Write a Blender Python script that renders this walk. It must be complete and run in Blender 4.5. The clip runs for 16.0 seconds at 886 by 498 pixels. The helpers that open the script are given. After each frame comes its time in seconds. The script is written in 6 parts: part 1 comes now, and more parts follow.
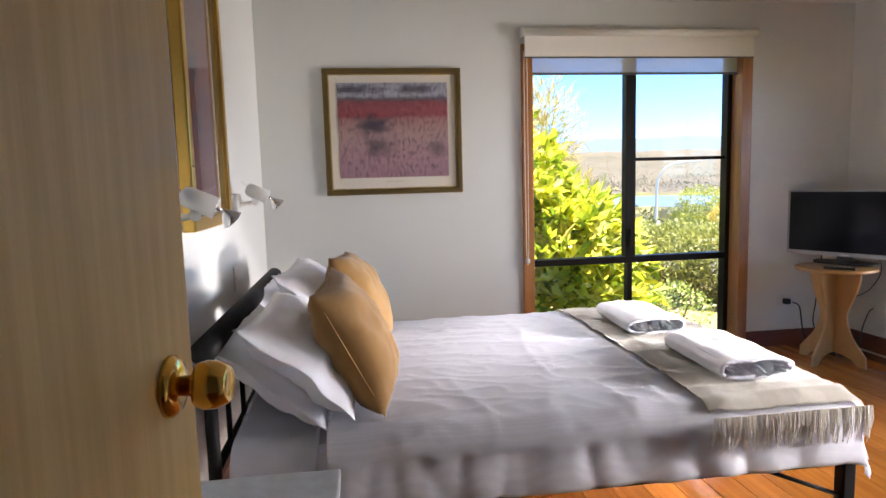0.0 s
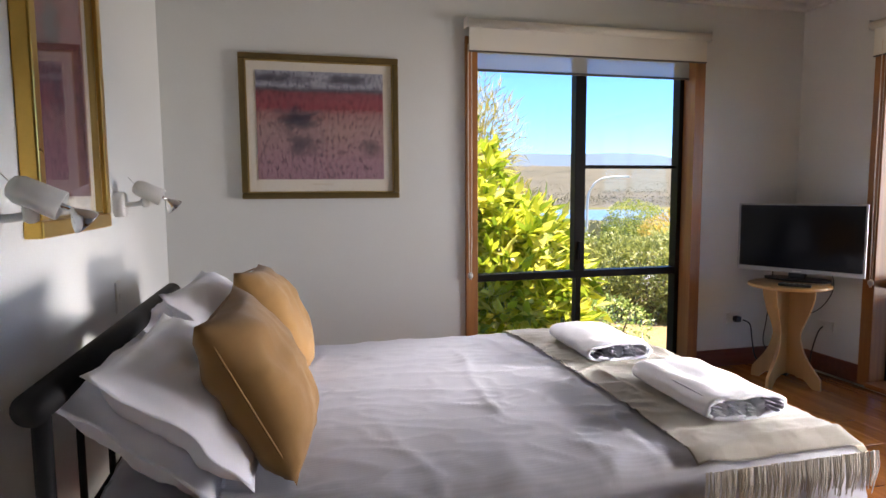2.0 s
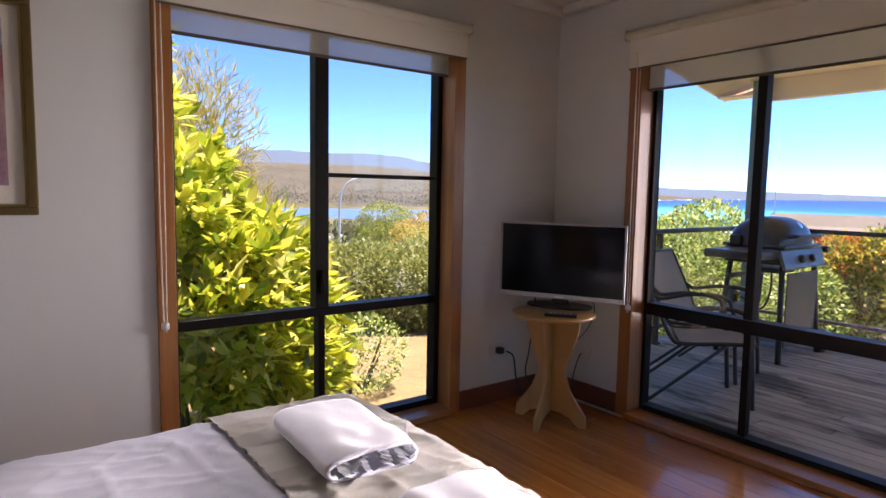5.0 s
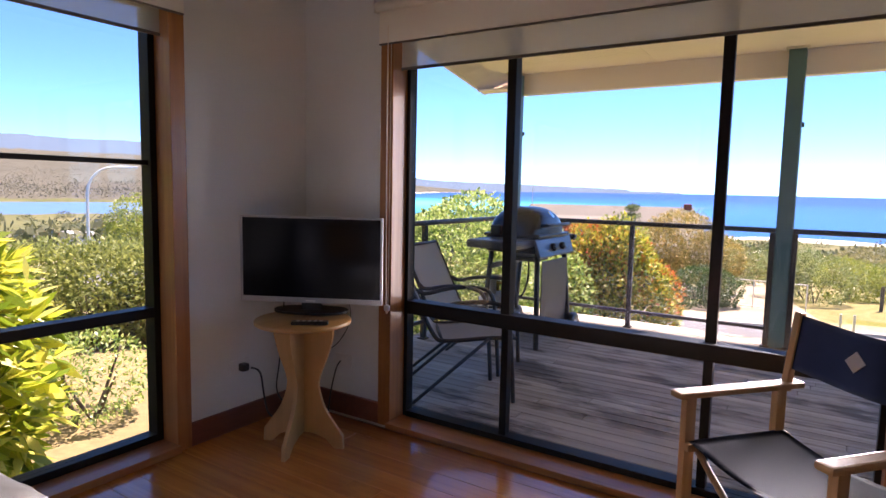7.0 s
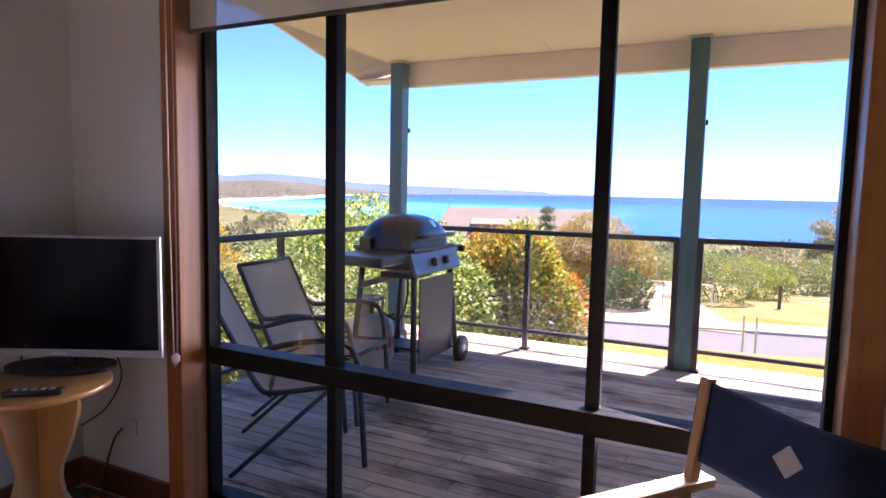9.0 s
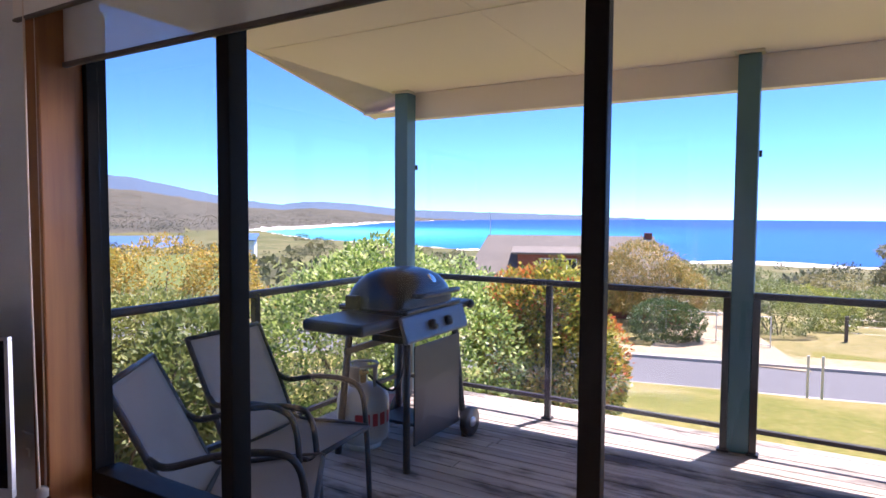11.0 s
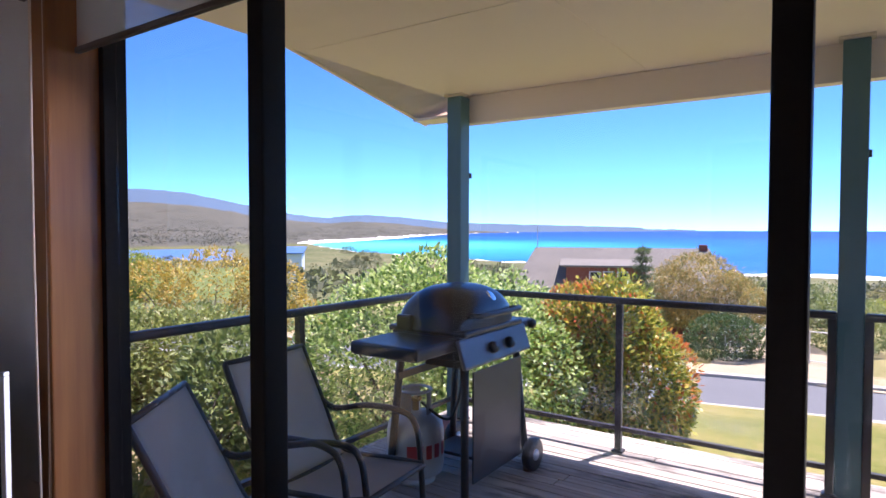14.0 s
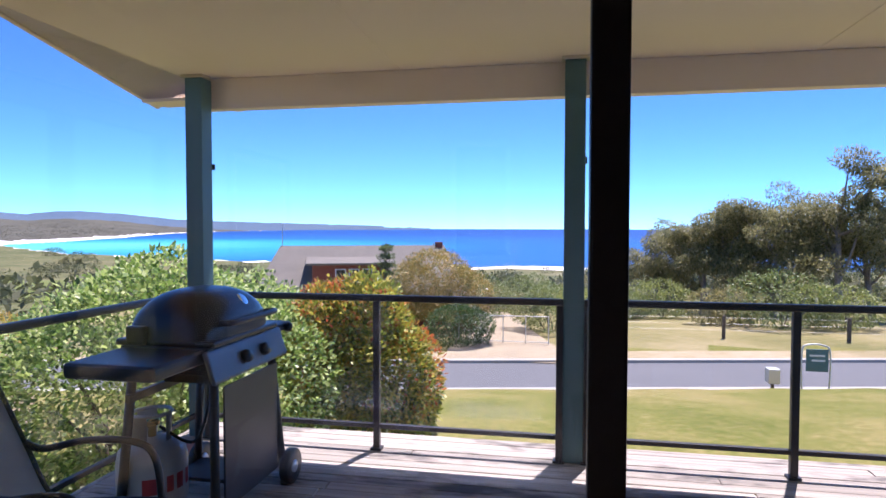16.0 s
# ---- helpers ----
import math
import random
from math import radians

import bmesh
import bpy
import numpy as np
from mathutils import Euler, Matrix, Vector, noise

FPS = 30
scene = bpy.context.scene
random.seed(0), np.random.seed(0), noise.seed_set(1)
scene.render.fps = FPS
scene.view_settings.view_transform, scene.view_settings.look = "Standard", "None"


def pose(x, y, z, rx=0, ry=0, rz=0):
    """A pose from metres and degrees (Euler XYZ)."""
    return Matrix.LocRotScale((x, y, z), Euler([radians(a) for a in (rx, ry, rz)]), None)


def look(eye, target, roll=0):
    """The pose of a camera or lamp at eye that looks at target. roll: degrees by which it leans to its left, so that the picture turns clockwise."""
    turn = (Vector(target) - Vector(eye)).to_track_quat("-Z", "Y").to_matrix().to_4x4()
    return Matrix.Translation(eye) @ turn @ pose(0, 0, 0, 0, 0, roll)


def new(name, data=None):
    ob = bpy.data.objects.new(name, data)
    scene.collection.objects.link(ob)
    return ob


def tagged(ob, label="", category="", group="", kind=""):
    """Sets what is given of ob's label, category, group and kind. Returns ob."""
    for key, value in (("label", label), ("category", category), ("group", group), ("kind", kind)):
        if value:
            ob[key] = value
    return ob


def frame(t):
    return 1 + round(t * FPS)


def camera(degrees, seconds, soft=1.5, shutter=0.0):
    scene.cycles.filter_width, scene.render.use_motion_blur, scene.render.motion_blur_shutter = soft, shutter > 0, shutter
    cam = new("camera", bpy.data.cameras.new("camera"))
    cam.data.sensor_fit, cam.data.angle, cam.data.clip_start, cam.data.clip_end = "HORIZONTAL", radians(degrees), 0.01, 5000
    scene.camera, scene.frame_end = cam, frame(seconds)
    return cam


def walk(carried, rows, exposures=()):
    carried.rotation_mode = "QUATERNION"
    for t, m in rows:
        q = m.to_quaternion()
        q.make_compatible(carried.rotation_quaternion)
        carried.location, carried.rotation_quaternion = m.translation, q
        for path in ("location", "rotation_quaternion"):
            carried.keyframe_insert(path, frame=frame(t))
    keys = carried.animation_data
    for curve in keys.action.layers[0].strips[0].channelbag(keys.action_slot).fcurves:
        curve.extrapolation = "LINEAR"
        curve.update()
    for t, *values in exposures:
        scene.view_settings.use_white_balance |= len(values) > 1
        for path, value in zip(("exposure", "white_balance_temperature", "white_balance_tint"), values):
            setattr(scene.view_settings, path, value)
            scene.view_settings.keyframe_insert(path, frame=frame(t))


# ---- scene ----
cam = camera(72.0, 16.0)
PATH = [
    (0, (0.464, 0.215, 1.231), (0.732, 2.185, 1.012), -1.6),
    (0.5, (0.438, 0.258, 1.229), (0.762, 2.221, 1.021), -1.2),
    (1, (0.425, 0.36, 1.196), (0.81, 2.313, 1.006), -0.9),
    (1.5, (0.452, 0.505, 1.196), (0.892, 2.448, 1.024), -0.7),
    (2, (0.522, 0.628, 1.197), (1.004, 2.56, 1.009), -0.4),
    (2.5, (0.639, 0.783, 1.213), (1.174, 2.701, 1.029), -0.1),
    (3, (0.736, 0.877, 1.216), (1.354, 2.769, 1.019), 0.3),
    (5.5, (1.073, 1.493, 1.283), (2.399, 2.978, 1.097), 1.1),
    (6, (1.198, 1.521, 1.28), (2.636, 2.898, 1.09), 1.2),
    (6.5, (1.294, 1.536, 1.274), (2.854, 2.772, 1.08), 1.2),
    (7, (1.417, 1.579, 1.262), (3.087, 2.661, 1.062), 1.2),
    (7.5, (1.64, 1.653, 1.27), (3.388, 2.604, 1.074), 1.3),
    (8, (1.855, 1.694, 1.273), (3.643, 2.569, 1.077), 1.3),
    (8.5, (2.084, 1.657, 1.276), (3.879, 2.518, 1.087), 1.2),
    (9, (2.278, 1.624, 1.285), (4.07, 2.492, 1.098), 1.2),
    (11.5, (3.072, 1.684, 1.444), (4.761, 2.752, 1.367), 0.1),
    (12, (3.126, 1.697, 1.442), (4.762, 2.846, 1.375), 0.0),
    (12.5, (3.145, 1.707, 1.451), (4.724, 2.933, 1.374), -0.1),
    (13, (3.148, 1.74, 1.43), (4.693, 3.007, 1.354), 0.0),
    (13.5, (3.164, 1.798, 1.422), (4.733, 3.036, 1.347), 0.1),
    (14, (3.216, 1.91, 1.422), (4.866, 3.038, 1.357), 0.1),
    (14.5, (3.271, 2.036, 1.431), (5.035, 2.977, 1.368), 0.3),
    (15, (3.287, 2.072, 1.424), (5.15, 2.797, 1.366), 0.2),
    (15.5, (3.31, 2.065, 1.418), (5.24, 2.586, 1.358), 0.2),
    (16, (3.332, 2.035, 1.413), (5.297, 2.405, 1.344), 0.1),
]
EXPOSURES = [(0.0, 2.5, 7300, 18), (1.0, 2.35, 7300, 18), (2.0, 2.05, 7300, 19), (3.2, 1.7, 7500, 23), (5.5, 1.65, 7500, 29), (7.5, 1.85, 7200, 32), (9.2, 1.95, 6800, 38), (11.3, 1.42, 6200, 31), (13.0, 1.35, 6100, 30), (14.5, 1.28, 6050, 29), (16.0, 1.0, 6000, 28)]
walk(cam, [(t, look(eye, target, roll)) for t, eye, target, roll in PATH], EXPOSURES)

# ---- world, sun and exposure ----
SUN_DIR = Vector((0.316, -0.130, 0.940)).normalized()
world = bpy.data.worlds.new("sky")
scene.world = world
world.use_nodes = True
wn = world.node_tree
sky = wn.nodes.new("ShaderNodeTexSky")
sky.sky_type = "NISHITA"
sky.sun_disc = False
sky.sun_elevation = math.asin(SUN_DIR.z)
sky.sun_rotation = math.atan2(SUN_DIR.x, SUN_DIR.y)
sky.air_density = 0.4
sky.dust_density = 0.0
sky.ozone_density = 6.0
wn.nodes["Background"].inputs["Strength"].default_value = 0.135
tint = wn.nodes.new("ShaderNodeMix")
tint.data_type, tint.blend_type = "RGBA", "MULTIPLY"
tint.inputs[0].default_value = 1.0
tint.inputs[7].default_value = (0.58, 0.97, 1.17, 1)
wn.links.new(sky.outputs[0], tint.inputs[6])
wn.links.new(tint.outputs[2], wn.nodes["Background"].inputs["Color"])
sun_data = bpy.data.lights.new("sun", "SUN")
sun_data.energy = 4.3
sun_data.angle = radians(0.53)
sun_data.color = (1.0, 0.95, 0.87)
sun = new("sun", sun_data)
sun.matrix_world = look((0, 0, 0), tuple(-SUN_DIR))


def window_light(name, place, turn, width, height, watts, down, spread):
    """The sky's light entering by a window's lower part."""
    d = bpy.data.lights.new(name, "AREA")
    d.shape, d.size, d.size_y = "RECTANGLE", width, height
    d.energy, d.spread = watts, radians(spread)
    d.color = (0.92, 0.96, 1.0)
    ob = new(name, d)
    ob.matrix_world = pose(*place, 0, 0, turn) @ pose(0, 0, 0, 90 - down, 0, 0)


# local -z of the lamp points into the room and down
window_light("deck_window_light", (3.97, 1.80, 0.86), 73, 0.9, 0.60, 4.6, 14, 28)
window_light("deck_window_light_high", (3.97, 2.98, 1.15), 72, 0.9, 1.2, 2.5, 0, 62)
window_light("deck_window_light_low", (3.97, 2.20, 0.72), 90, 1.5, 0.86, 1.1, 26, 52)
window_light("deck_window_bounce", (3.97, 2.30, 0.42), 90, 1.7, 0.50, 2.6, -1, 30)
window_light("garden_window_light", (2.05, 4.17, 1.55), 140, 0.7, 0.70, 0.7, 37, 38)
window_light("garden_window_light_low", (2.21, 4.19, 0.86), 180, 1.1, 0.58, 0.8, 12, 24)

# ---- materials ----
def nodes_of(name):
    m = bpy.data.materials.new(name)
    m.use_nodes = True
    nt = m.node_tree
    return m, nt, nt.nodes["Principled BSDF"]


def coords(nt, scale=(1, 1, 1), rot=(0, 0, 0)):
    tc = nt.nodes.new("ShaderNodeTexCoord")
    mp = nt.nodes.new("ShaderNodeMapping")
    mp.inputs["Scale"].default_value = scale
    mp.inputs["Rotation"].default_value = rot
    nt.links.new(tc.outputs["Object"], mp.inputs["Vector"])
    return mp.outputs[0]


def noise_tex(nt, vec, scale, detail=4, rough=0.55):
    n = nt.nodes.new("ShaderNodeTexNoise")
    n.inputs["Scale"].default_value = scale
    n.inputs["Detail"].default_value = detail
    n.inputs["Roughness"].default_value = rough
    nt.links.new(vec, n.inputs["Vector"])
    return n.outputs["Fac"]


def ramp(nt, fac, stops):
    r = nt.nodes.new("ShaderNodeValToRGB")
    e = r.color_ramp.elements
    while len(e) < len(stops):
        e.new(0.5)
    for el, (p, c) in zip(e, stops):
        el.position, el.color = p, (*c, 1)
    nt.links.new(fac, r.inputs["Fac"])
    return r.outputs["Color"]


def mix(nt, fac, a, b, mode="MIX"):
    m = nt.nodes.new("ShaderNodeMix")
    m.data_type, m.blend_type = "RGBA", mode
    for key, v in ((0, fac), (6, a), (7, b)):
        if isinstance(v, bpy.types.NodeSocket):
            nt.links.new(v, m.inputs[key])
        else:
            m.inputs[key].default_value = (*v, 1) if isinstance(v, tuple) else v
    return m.outputs[2]


def bump(nt, bsdf, fac, strength, dist=0.01):
    b = nt.nodes.new("ShaderNodeBump")
    b.inputs["Strength"].default_value = strength
    b.inputs["Distance"].default_value = dist
    nt.links.new(fac, b.inputs["Height"])
    nt.links.new(b.outputs[0], bsdf.inputs["Normal"])


def shade(c, f):
    return tuple(max(0.0, min(1.0, v * f)) for v in c)


def plain(name, c, rough=0.5, metal=0.0, vary=0.12, grain=60, stain=4, bumpy=0.05, coat=0.0):
    """A surface with fine grain and broad uneven wear."""
    m, nt, b = nodes_of(name)
    v = coords(nt)
    n1, n2 = noise_tex(nt, v, stain, 3), noise_tex(nt, v, grain, 5)
    col = ramp(nt, n1, [(0.3, shade(c, 1 - vary)), (0.7, shade(c, 1 + vary))])
    col = mix(nt, 0.5, col, ramp(nt, n2, [(0.3, shade(c, 1 - vary)), (0.7, shade(c, 1 + vary))]))
    nt.links.new(col, b.inputs["Base Color"])
    rr = nt.nodes.new("ShaderNodeMapRange")
    rr.inputs["To Min"].default_value, rr.inputs["To Max"].default_value = max(0.02, rough * 0.8), min(1, rough * 1.2)
    nt.links.new(n1, rr.inputs["Value"])
    nt.links.new(rr.outputs[0], b.inputs["Roughness"])
    b.inputs["Metallic"].default_value = metal
    b.inputs["Coat Weight"].default_value = coat
    if bumpy:
        bump(nt, b, n2, bumpy, 0.004)
    return m


def wood(name, dark, light, rough=0.4, along=1, grain=1.0, per_piece=0.25, coat=0.0, bumpy=0.06):
    """Timber with the grain along axis 0, 1 or 2; each piece has its own tone."""
    m, nt, b = nodes_of(name)
    sc = [38 * grain] * 3
    sc[along] = 1.6 * grain
    info = nt.nodes.new("ShaderNodeObjectInfo")
    tc = nt.nodes.new("ShaderNodeTexCoord")
    add = nt.nodes.new("ShaderNodeVectorMath")
    off = nt.nodes.new("ShaderNodeVectorMath")
    off.operation = "SCALE"
    off.inputs[0].default_value = (7.3, 3.1, 5.7)
    nt.links.new(info.outputs["Random"], off.inputs["Scale"])
    nt.links.new(tc.outputs["Object"], add.inputs[0])
    nt.links.new(off.outputs[0], add.inputs[1])
    mp = nt.nodes.new("ShaderNodeMapping")
    mp.inputs["Scale"].default_value = sc
    nt.links.new(add.outputs[0], mp.inputs["Vector"])
    n1 = noise_tex(nt, mp.outputs[0], 1.0, 6, 0.65)
    n2 = noise_tex(nt, add.outputs[0], 2.5, 2)
    mid = tuple((p + q) / 2 for p, q in zip(dark, light))
    col = ramp(nt, n1, [(0.28, dark), (0.5, mid), (0.72, light)])
    tone = nt.nodes.new("ShaderNodeMapRange")
    tone.inputs["To Min"].default_value, tone.inputs["To Max"].default_value = 1 - per_piece, 1 + per_piece * 0.6
    nt.links.new(info.outputs["Random"], tone.inputs["Value"])
    hsv = nt.nodes.new("ShaderNodeHueSaturation")
    nt.links.new(tone.outputs[0], hsv.inputs["Value"])
    nt.links.new(mix(nt, 0.25, col, ramp(nt, n2, [(0.3, dark), (0.7, light)])), hsv.inputs["Color"])
    nt.links.new(hsv.outputs[0], b.inputs["Base Color"])
    b.inputs["Roughness"].default_value = rough
    b.inputs["Coat Weight"].default_value = coat
    b.inputs["Coat Roughness"].default_value = 0.08
    bump(nt, b, n1, bumpy, 0.003)
    return m


def leafy(name, tones, rough=0.45, glow=0.35):
    """Leaves: every leaf takes a tone of its own and lets light through."""
    m, nt, b = nodes_of(name)
    geo = nt.nodes.new("ShaderNodeNewGeometry")
    n = len(tones)
    col = ramp(nt, geo.outputs["Random Per Island"], [(i / max(1, n - 1), c) for i, c in enumerate(tones)])
    big = noise_tex(nt, coords(nt), 1.7, 2)
    col = mix(nt, big, shade_col(nt, col, 0.75), shade_col(nt, col, 1.25))
    nt.links.new(col, b.inputs["Base Color"])
    b.inputs["Roughness"].default_value = rough
    tr = nt.nodes.new("ShaderNodeBsdfTranslucent")
    nt.links.new(col, tr.inputs["Color"])
    ms = nt.nodes.new("ShaderNodeMixShader")
    ms.inputs[0].default_value = glow
    nt.links.new(b.outputs[0], ms.inputs[1])
    nt.links.new(tr.outputs[0], ms.inputs[2])
    nt.links.new(ms.outputs[0], nt.nodes["Material Output"].inputs["Surface"])
    return m


def shade_col(nt, col, f):
    return mix(nt, 1.0, col, (f, f, f), "MULTIPLY")


def glass_mat(name, tint=(1, 1, 1), gloss=1.0):
    m, nt, b = nodes_of(name)
    nt.nodes.remove(b)
    t = nt.nodes.new("ShaderNodeBsdfTransparent")
    t.inputs["Color"].default_value = (*tint, 1)
    g = nt.nodes.new("ShaderNodeBsdfGlossy")
    g.inputs["Roughness"].default_value = 0.01
    lw = nt.nodes.new("ShaderNodeLayerWeight")
    f = nt.nodes.new("ShaderNodeMath")
    f.operation = "POWER"
    f.inputs[1].default_value = 5
    nt.links.new(lw.outputs["Facing"], f.inputs[0])
    g2 = nt.nodes.new("ShaderNodeMath")
    g2.operation = "MULTIPLY_ADD"
    g2.inputs[1].default_value, g2.inputs[2].default_value = 0.9, 0.025
    nt.links.new(f.outputs[0], g2.inputs[0])
    ms = nt.nodes.new("ShaderNodeMixShader")
    nt.links.new(g2.outputs[0], ms.inputs[0])
    nt.links.new(t.outputs[0], ms.inputs[1])
    nt.links.new(g.outputs[0], ms.inputs[2])
    nt.links.new(ms.outputs[0], nt.nodes["Material Output"].inputs["Surface"])
    return m


def sheer_mat(name, c, open_part):
    m, nt, b = nodes_of(name)
    b.inputs["Base Color"].default_value = (*c, 1)
    b.inputs["Roughness"].default_value = 0.9
    weave = noise_tex(nt, coords(nt), 400, 2)
    bump(nt, b, weave, 0.1, 0.001)
    tr = nt.nodes.new("ShaderNodeBsdfTranslucent")
    tr.inputs["Color"].default_value = (*c, 1)
    a = nt.nodes.new("ShaderNodeMixShader")
    a.inputs[0].default_value = 0.5
    nt.links.new(b.outputs[0], a.inputs[1])
    nt.links.new(tr.outputs[0], a.inputs[2])
    t = nt.nodes.new("ShaderNodeBsdfTransparent")
    ms = nt.nodes.new("ShaderNodeMixShader")
    ms.inputs[0].default_value = open_part
    nt.links.new(a.outputs[0], ms.inputs[1])
    nt.links.new(t.outputs[0], ms.inputs[2])
    nt.links.new(ms.outputs[0], nt.nodes["Material Output"].inputs["Surface"])
    return m


def cloth(name, c, thread=700, rough=0.9, vary=0.06, fold=9, sheen=0.2):
    m, nt, b = nodes_of(name)
    v = coords(nt)
    n1, n2 = noise_tex(nt, v, fold, 4), noise_tex(nt, v, thread, 2)
    nt.links.new(ramp(nt, n1, [(0.3, shade(c, 1 - vary)), (0.7, shade(c, 1 + vary))]), b.inputs["Base Color"])
    b.inputs["Roughness"].default_value = rough
    b.inputs["Sheen Weight"].default_value = sheen
    bump(nt, b, mix(nt, 0.5, n1, n2), 0.25, 0.004)
    return m


M_wall = plain("wall_paint", (0.67, 0.68, 0.66), 0.75, vary=0.035, grain=140, stain=1.2, bumpy=0.06)
M_ceil = plain("ceiling_paint", (0.69, 0.68, 0.65), 0.85, vary=0.02, grain=120, stain=1.0, bumpy=0.04)
M_floor = wood("floor_timber", (0.33, 0.105, 0.018), (0.62, 0.23, 0.042), 0.20, 1, 1.0, 0.22, 0.6, 0.03)
M_skirt = wood("skirting_timber", (0.11, 0.03, 0.014), (0.20, 0.06, 0.025), 0.4, 0, 1.0, 0.1, 0.2)
M_casing = wood("casing_timber", (0.25, 0.09, 0.024), (0.46, 0.19, 0.05), 0.42, 2, 0.9, 0.12, 0.2)
M_casing_h = wood("casing_timber_level", (0.25, 0.09, 0.024), (0.46, 0.19, 0.05), 0.4, 0, 0.9, 0.12, 0.2)
M_casing_y = wood("casing_timber_side", (0.25, 0.09, 0.024), (0.46, 0.19, 0.05), 0.4, 1, 0.9, 0.12, 0.2)
M_door = wood("door_veneer", (0.60, 0.34, 0.085), (0.86, 0.57, 0.21), 0.55, 2, 1.1, 0.05, 0.0, 0.03)
M_alu = plain("bronze_aluminium", (0.014, 0.012, 0.011), 0.45, 0.15, 0.2, 90, 6, 0.02)
M_alu.node_tree.nodes["Principled BSDF"].inputs["Specular IOR Level"].default_value = 0.12
M_glass = glass_mat("window_glass")
M_railglass = glass_mat("balustrade_glass", (0.985, 0.99, 0.985))
M_blind = cloth("blind_fabric", (0.78, 0.74, 0.66), 900, 0.85, 0.02, 3, 0.0)
M_sheer = sheer_mat("sheer_blind", (0.62, 0.58, 0.52), 0.38)
M_hem = plain("blind_hem", (0.10, 0.085, 0.075), 0.6, 0, 0.1)
M_cord = plain("cord", (0.74, 0.64, 0.52), 0.8, 0, 0.08, 300)
M_white_plastic = plain("white_plastic", (0.66, 0.65, 0.62), 0.35, 0, 0.03, 60, 5, 0.01)
M_black_plastic = plain("black_plastic", (0.012, 0.012, 0.013), 0.35, 0, 0.2, 60, 5, 0.02)
M_black_steel = plain("black_steel", (0.008, 0.008, 0.009), 0.6, 0.0, 0.25, 80, 5, 0.04)
M_black_steel.node_tree.nodes["Principled BSDF"].inputs["Specular IOR Level"].default_value = 0.15
M_chrome = plain("chrome", (0.75, 0.75, 0.76), 0.12, 1.0, 0.05, 40, 5, 0.0)
M_silver = plain("silver_plastic", (0.55, 0.56, 0.58), 0.35, 0.7, 0.05, 60, 5, 0.0)
M_screen = plain("screen_glass", (0.002, 0.003, 0.007), 0.10, 0, 0.1, 30, 2, 0.0)
M_screen.node_tree.nodes["Principled BSDF"].inputs["Specular IOR Level"].default_value = 0.12
M_bezel = plain("silver_bezel", (0.36, 0.37, 0.39), 0.4, 0.6, 0.08, 60, 5, 0.0)
M_brass = plain("polished_brass", (0.80, 0.50, 0.14), 0.16, 1.0, 0.08, 60, 6, 0.02)
M_gold = plain("gold_leaf", (0.70, 0.44, 0.11), 0.30, 1.0, 0.05, 70, 8, 0.03)
M_dull_gold = plain("aged_gold", (0.22, 0.155, 0.065), 0.36, 0.8, 0.10, 90, 8, 0.04)
M_lip = plain("gilt_lip", (0.50, 0.36, 0.14), 0.32, 0.9, 0.06, 90, 8, 0.03)
M_mat_board = plain("mat_board", (0.74, 0.69, 0.60), 0.85, 0, 0.02, 200, 4, 0.02)
M_ply = wood("pale_ply", (0.35, 0.18, 0.055), (0.48, 0.27, 0.095), 0.42, 2, 0.6, 0.05, 0.2, 0.02)
M_ply_top = wood("pale_ply_top", (0.35, 0.18, 0.055), (0.48, 0.27, 0.095), 0.35, 0, 0.6, 0.05, 0.3, 0.02)
M_beech = wood("beech", (0.36, 0.20, 0.09), (0.52, 0.32, 0.16), 0.42, 2, 0.8, 0.08, 0.1)
def striped_cotton(name, c):
    """White cotton with a fine woven satin stripe."""
    m, nt, b = nodes_of(name)
    v = coords(nt)
    wv = nt.nodes.new("ShaderNodeTexWave")
    wv.bands_direction = "Y"
    wv.inputs["Scale"].default_value = 28
    wv.inputs["Distortion"].default_value = 0.6
    nt.links.new(v, wv.inputs["Vector"])
    n1 = noise_tex(nt, v, 30, 4)
    nt.links.new(ramp(nt, wv.outputs["Fac"], [(0.3, shade(c, 0.97)), (0.7, shade(c, 1.02))]), b.inputs["Base Color"])
    rr = nt.nodes.new("ShaderNodeMapRange")
    rr.inputs["To Min"].default_value, rr.inputs["To Max"].default_value = 0.55, 0.95
    nt.links.new(wv.outputs["Fac"], rr.inputs["Value"])
    nt.links.new(rr.outputs[0], b.inputs["Roughness"])
    b.inputs["Sheen Weight"].default_value = 0.15
    bump(nt, b, mix(nt, 0.7, wv.outputs["Fac"], n1), 0.12, 0.003)
    return m


M_duvet = striped_cotton("striped_cotton", (0.755, 0.765, 0.835))
M_sheet = cloth("white_cotton", (0.76, 0.77, 0.84), 900, 0.9, 0.02, 14)
M_pillow = cloth("pillowcase", (0.78, 0.79, 0.86), 900, 0.9, 0.02, 10)
M_towel = cloth("towel_terry", (0.76, 0.77, 0.85), 350, 1.0, 0.03, 30, 0.4)
M_mustard = cloth("mustard_linen", (0.25, 0.13, 0.036), 420, 0.9, 0.10, 12)
M_navy = cloth("navy_canvas", (0.010, 0.018, 0.045), 600, 0.9, 0.15, 8)
M_marble = plain("pale_stone", (0.48, 0.50, 0.52), 0.3, 0, 0.22, 18, 5, 0.0)
M_deck = wood("weathered_decking", (0.27, 0.235, 0.20), (0.59, 0.52, 0.44), 0.8, 1, 0.7, 0.28, 0.0, 0.25)
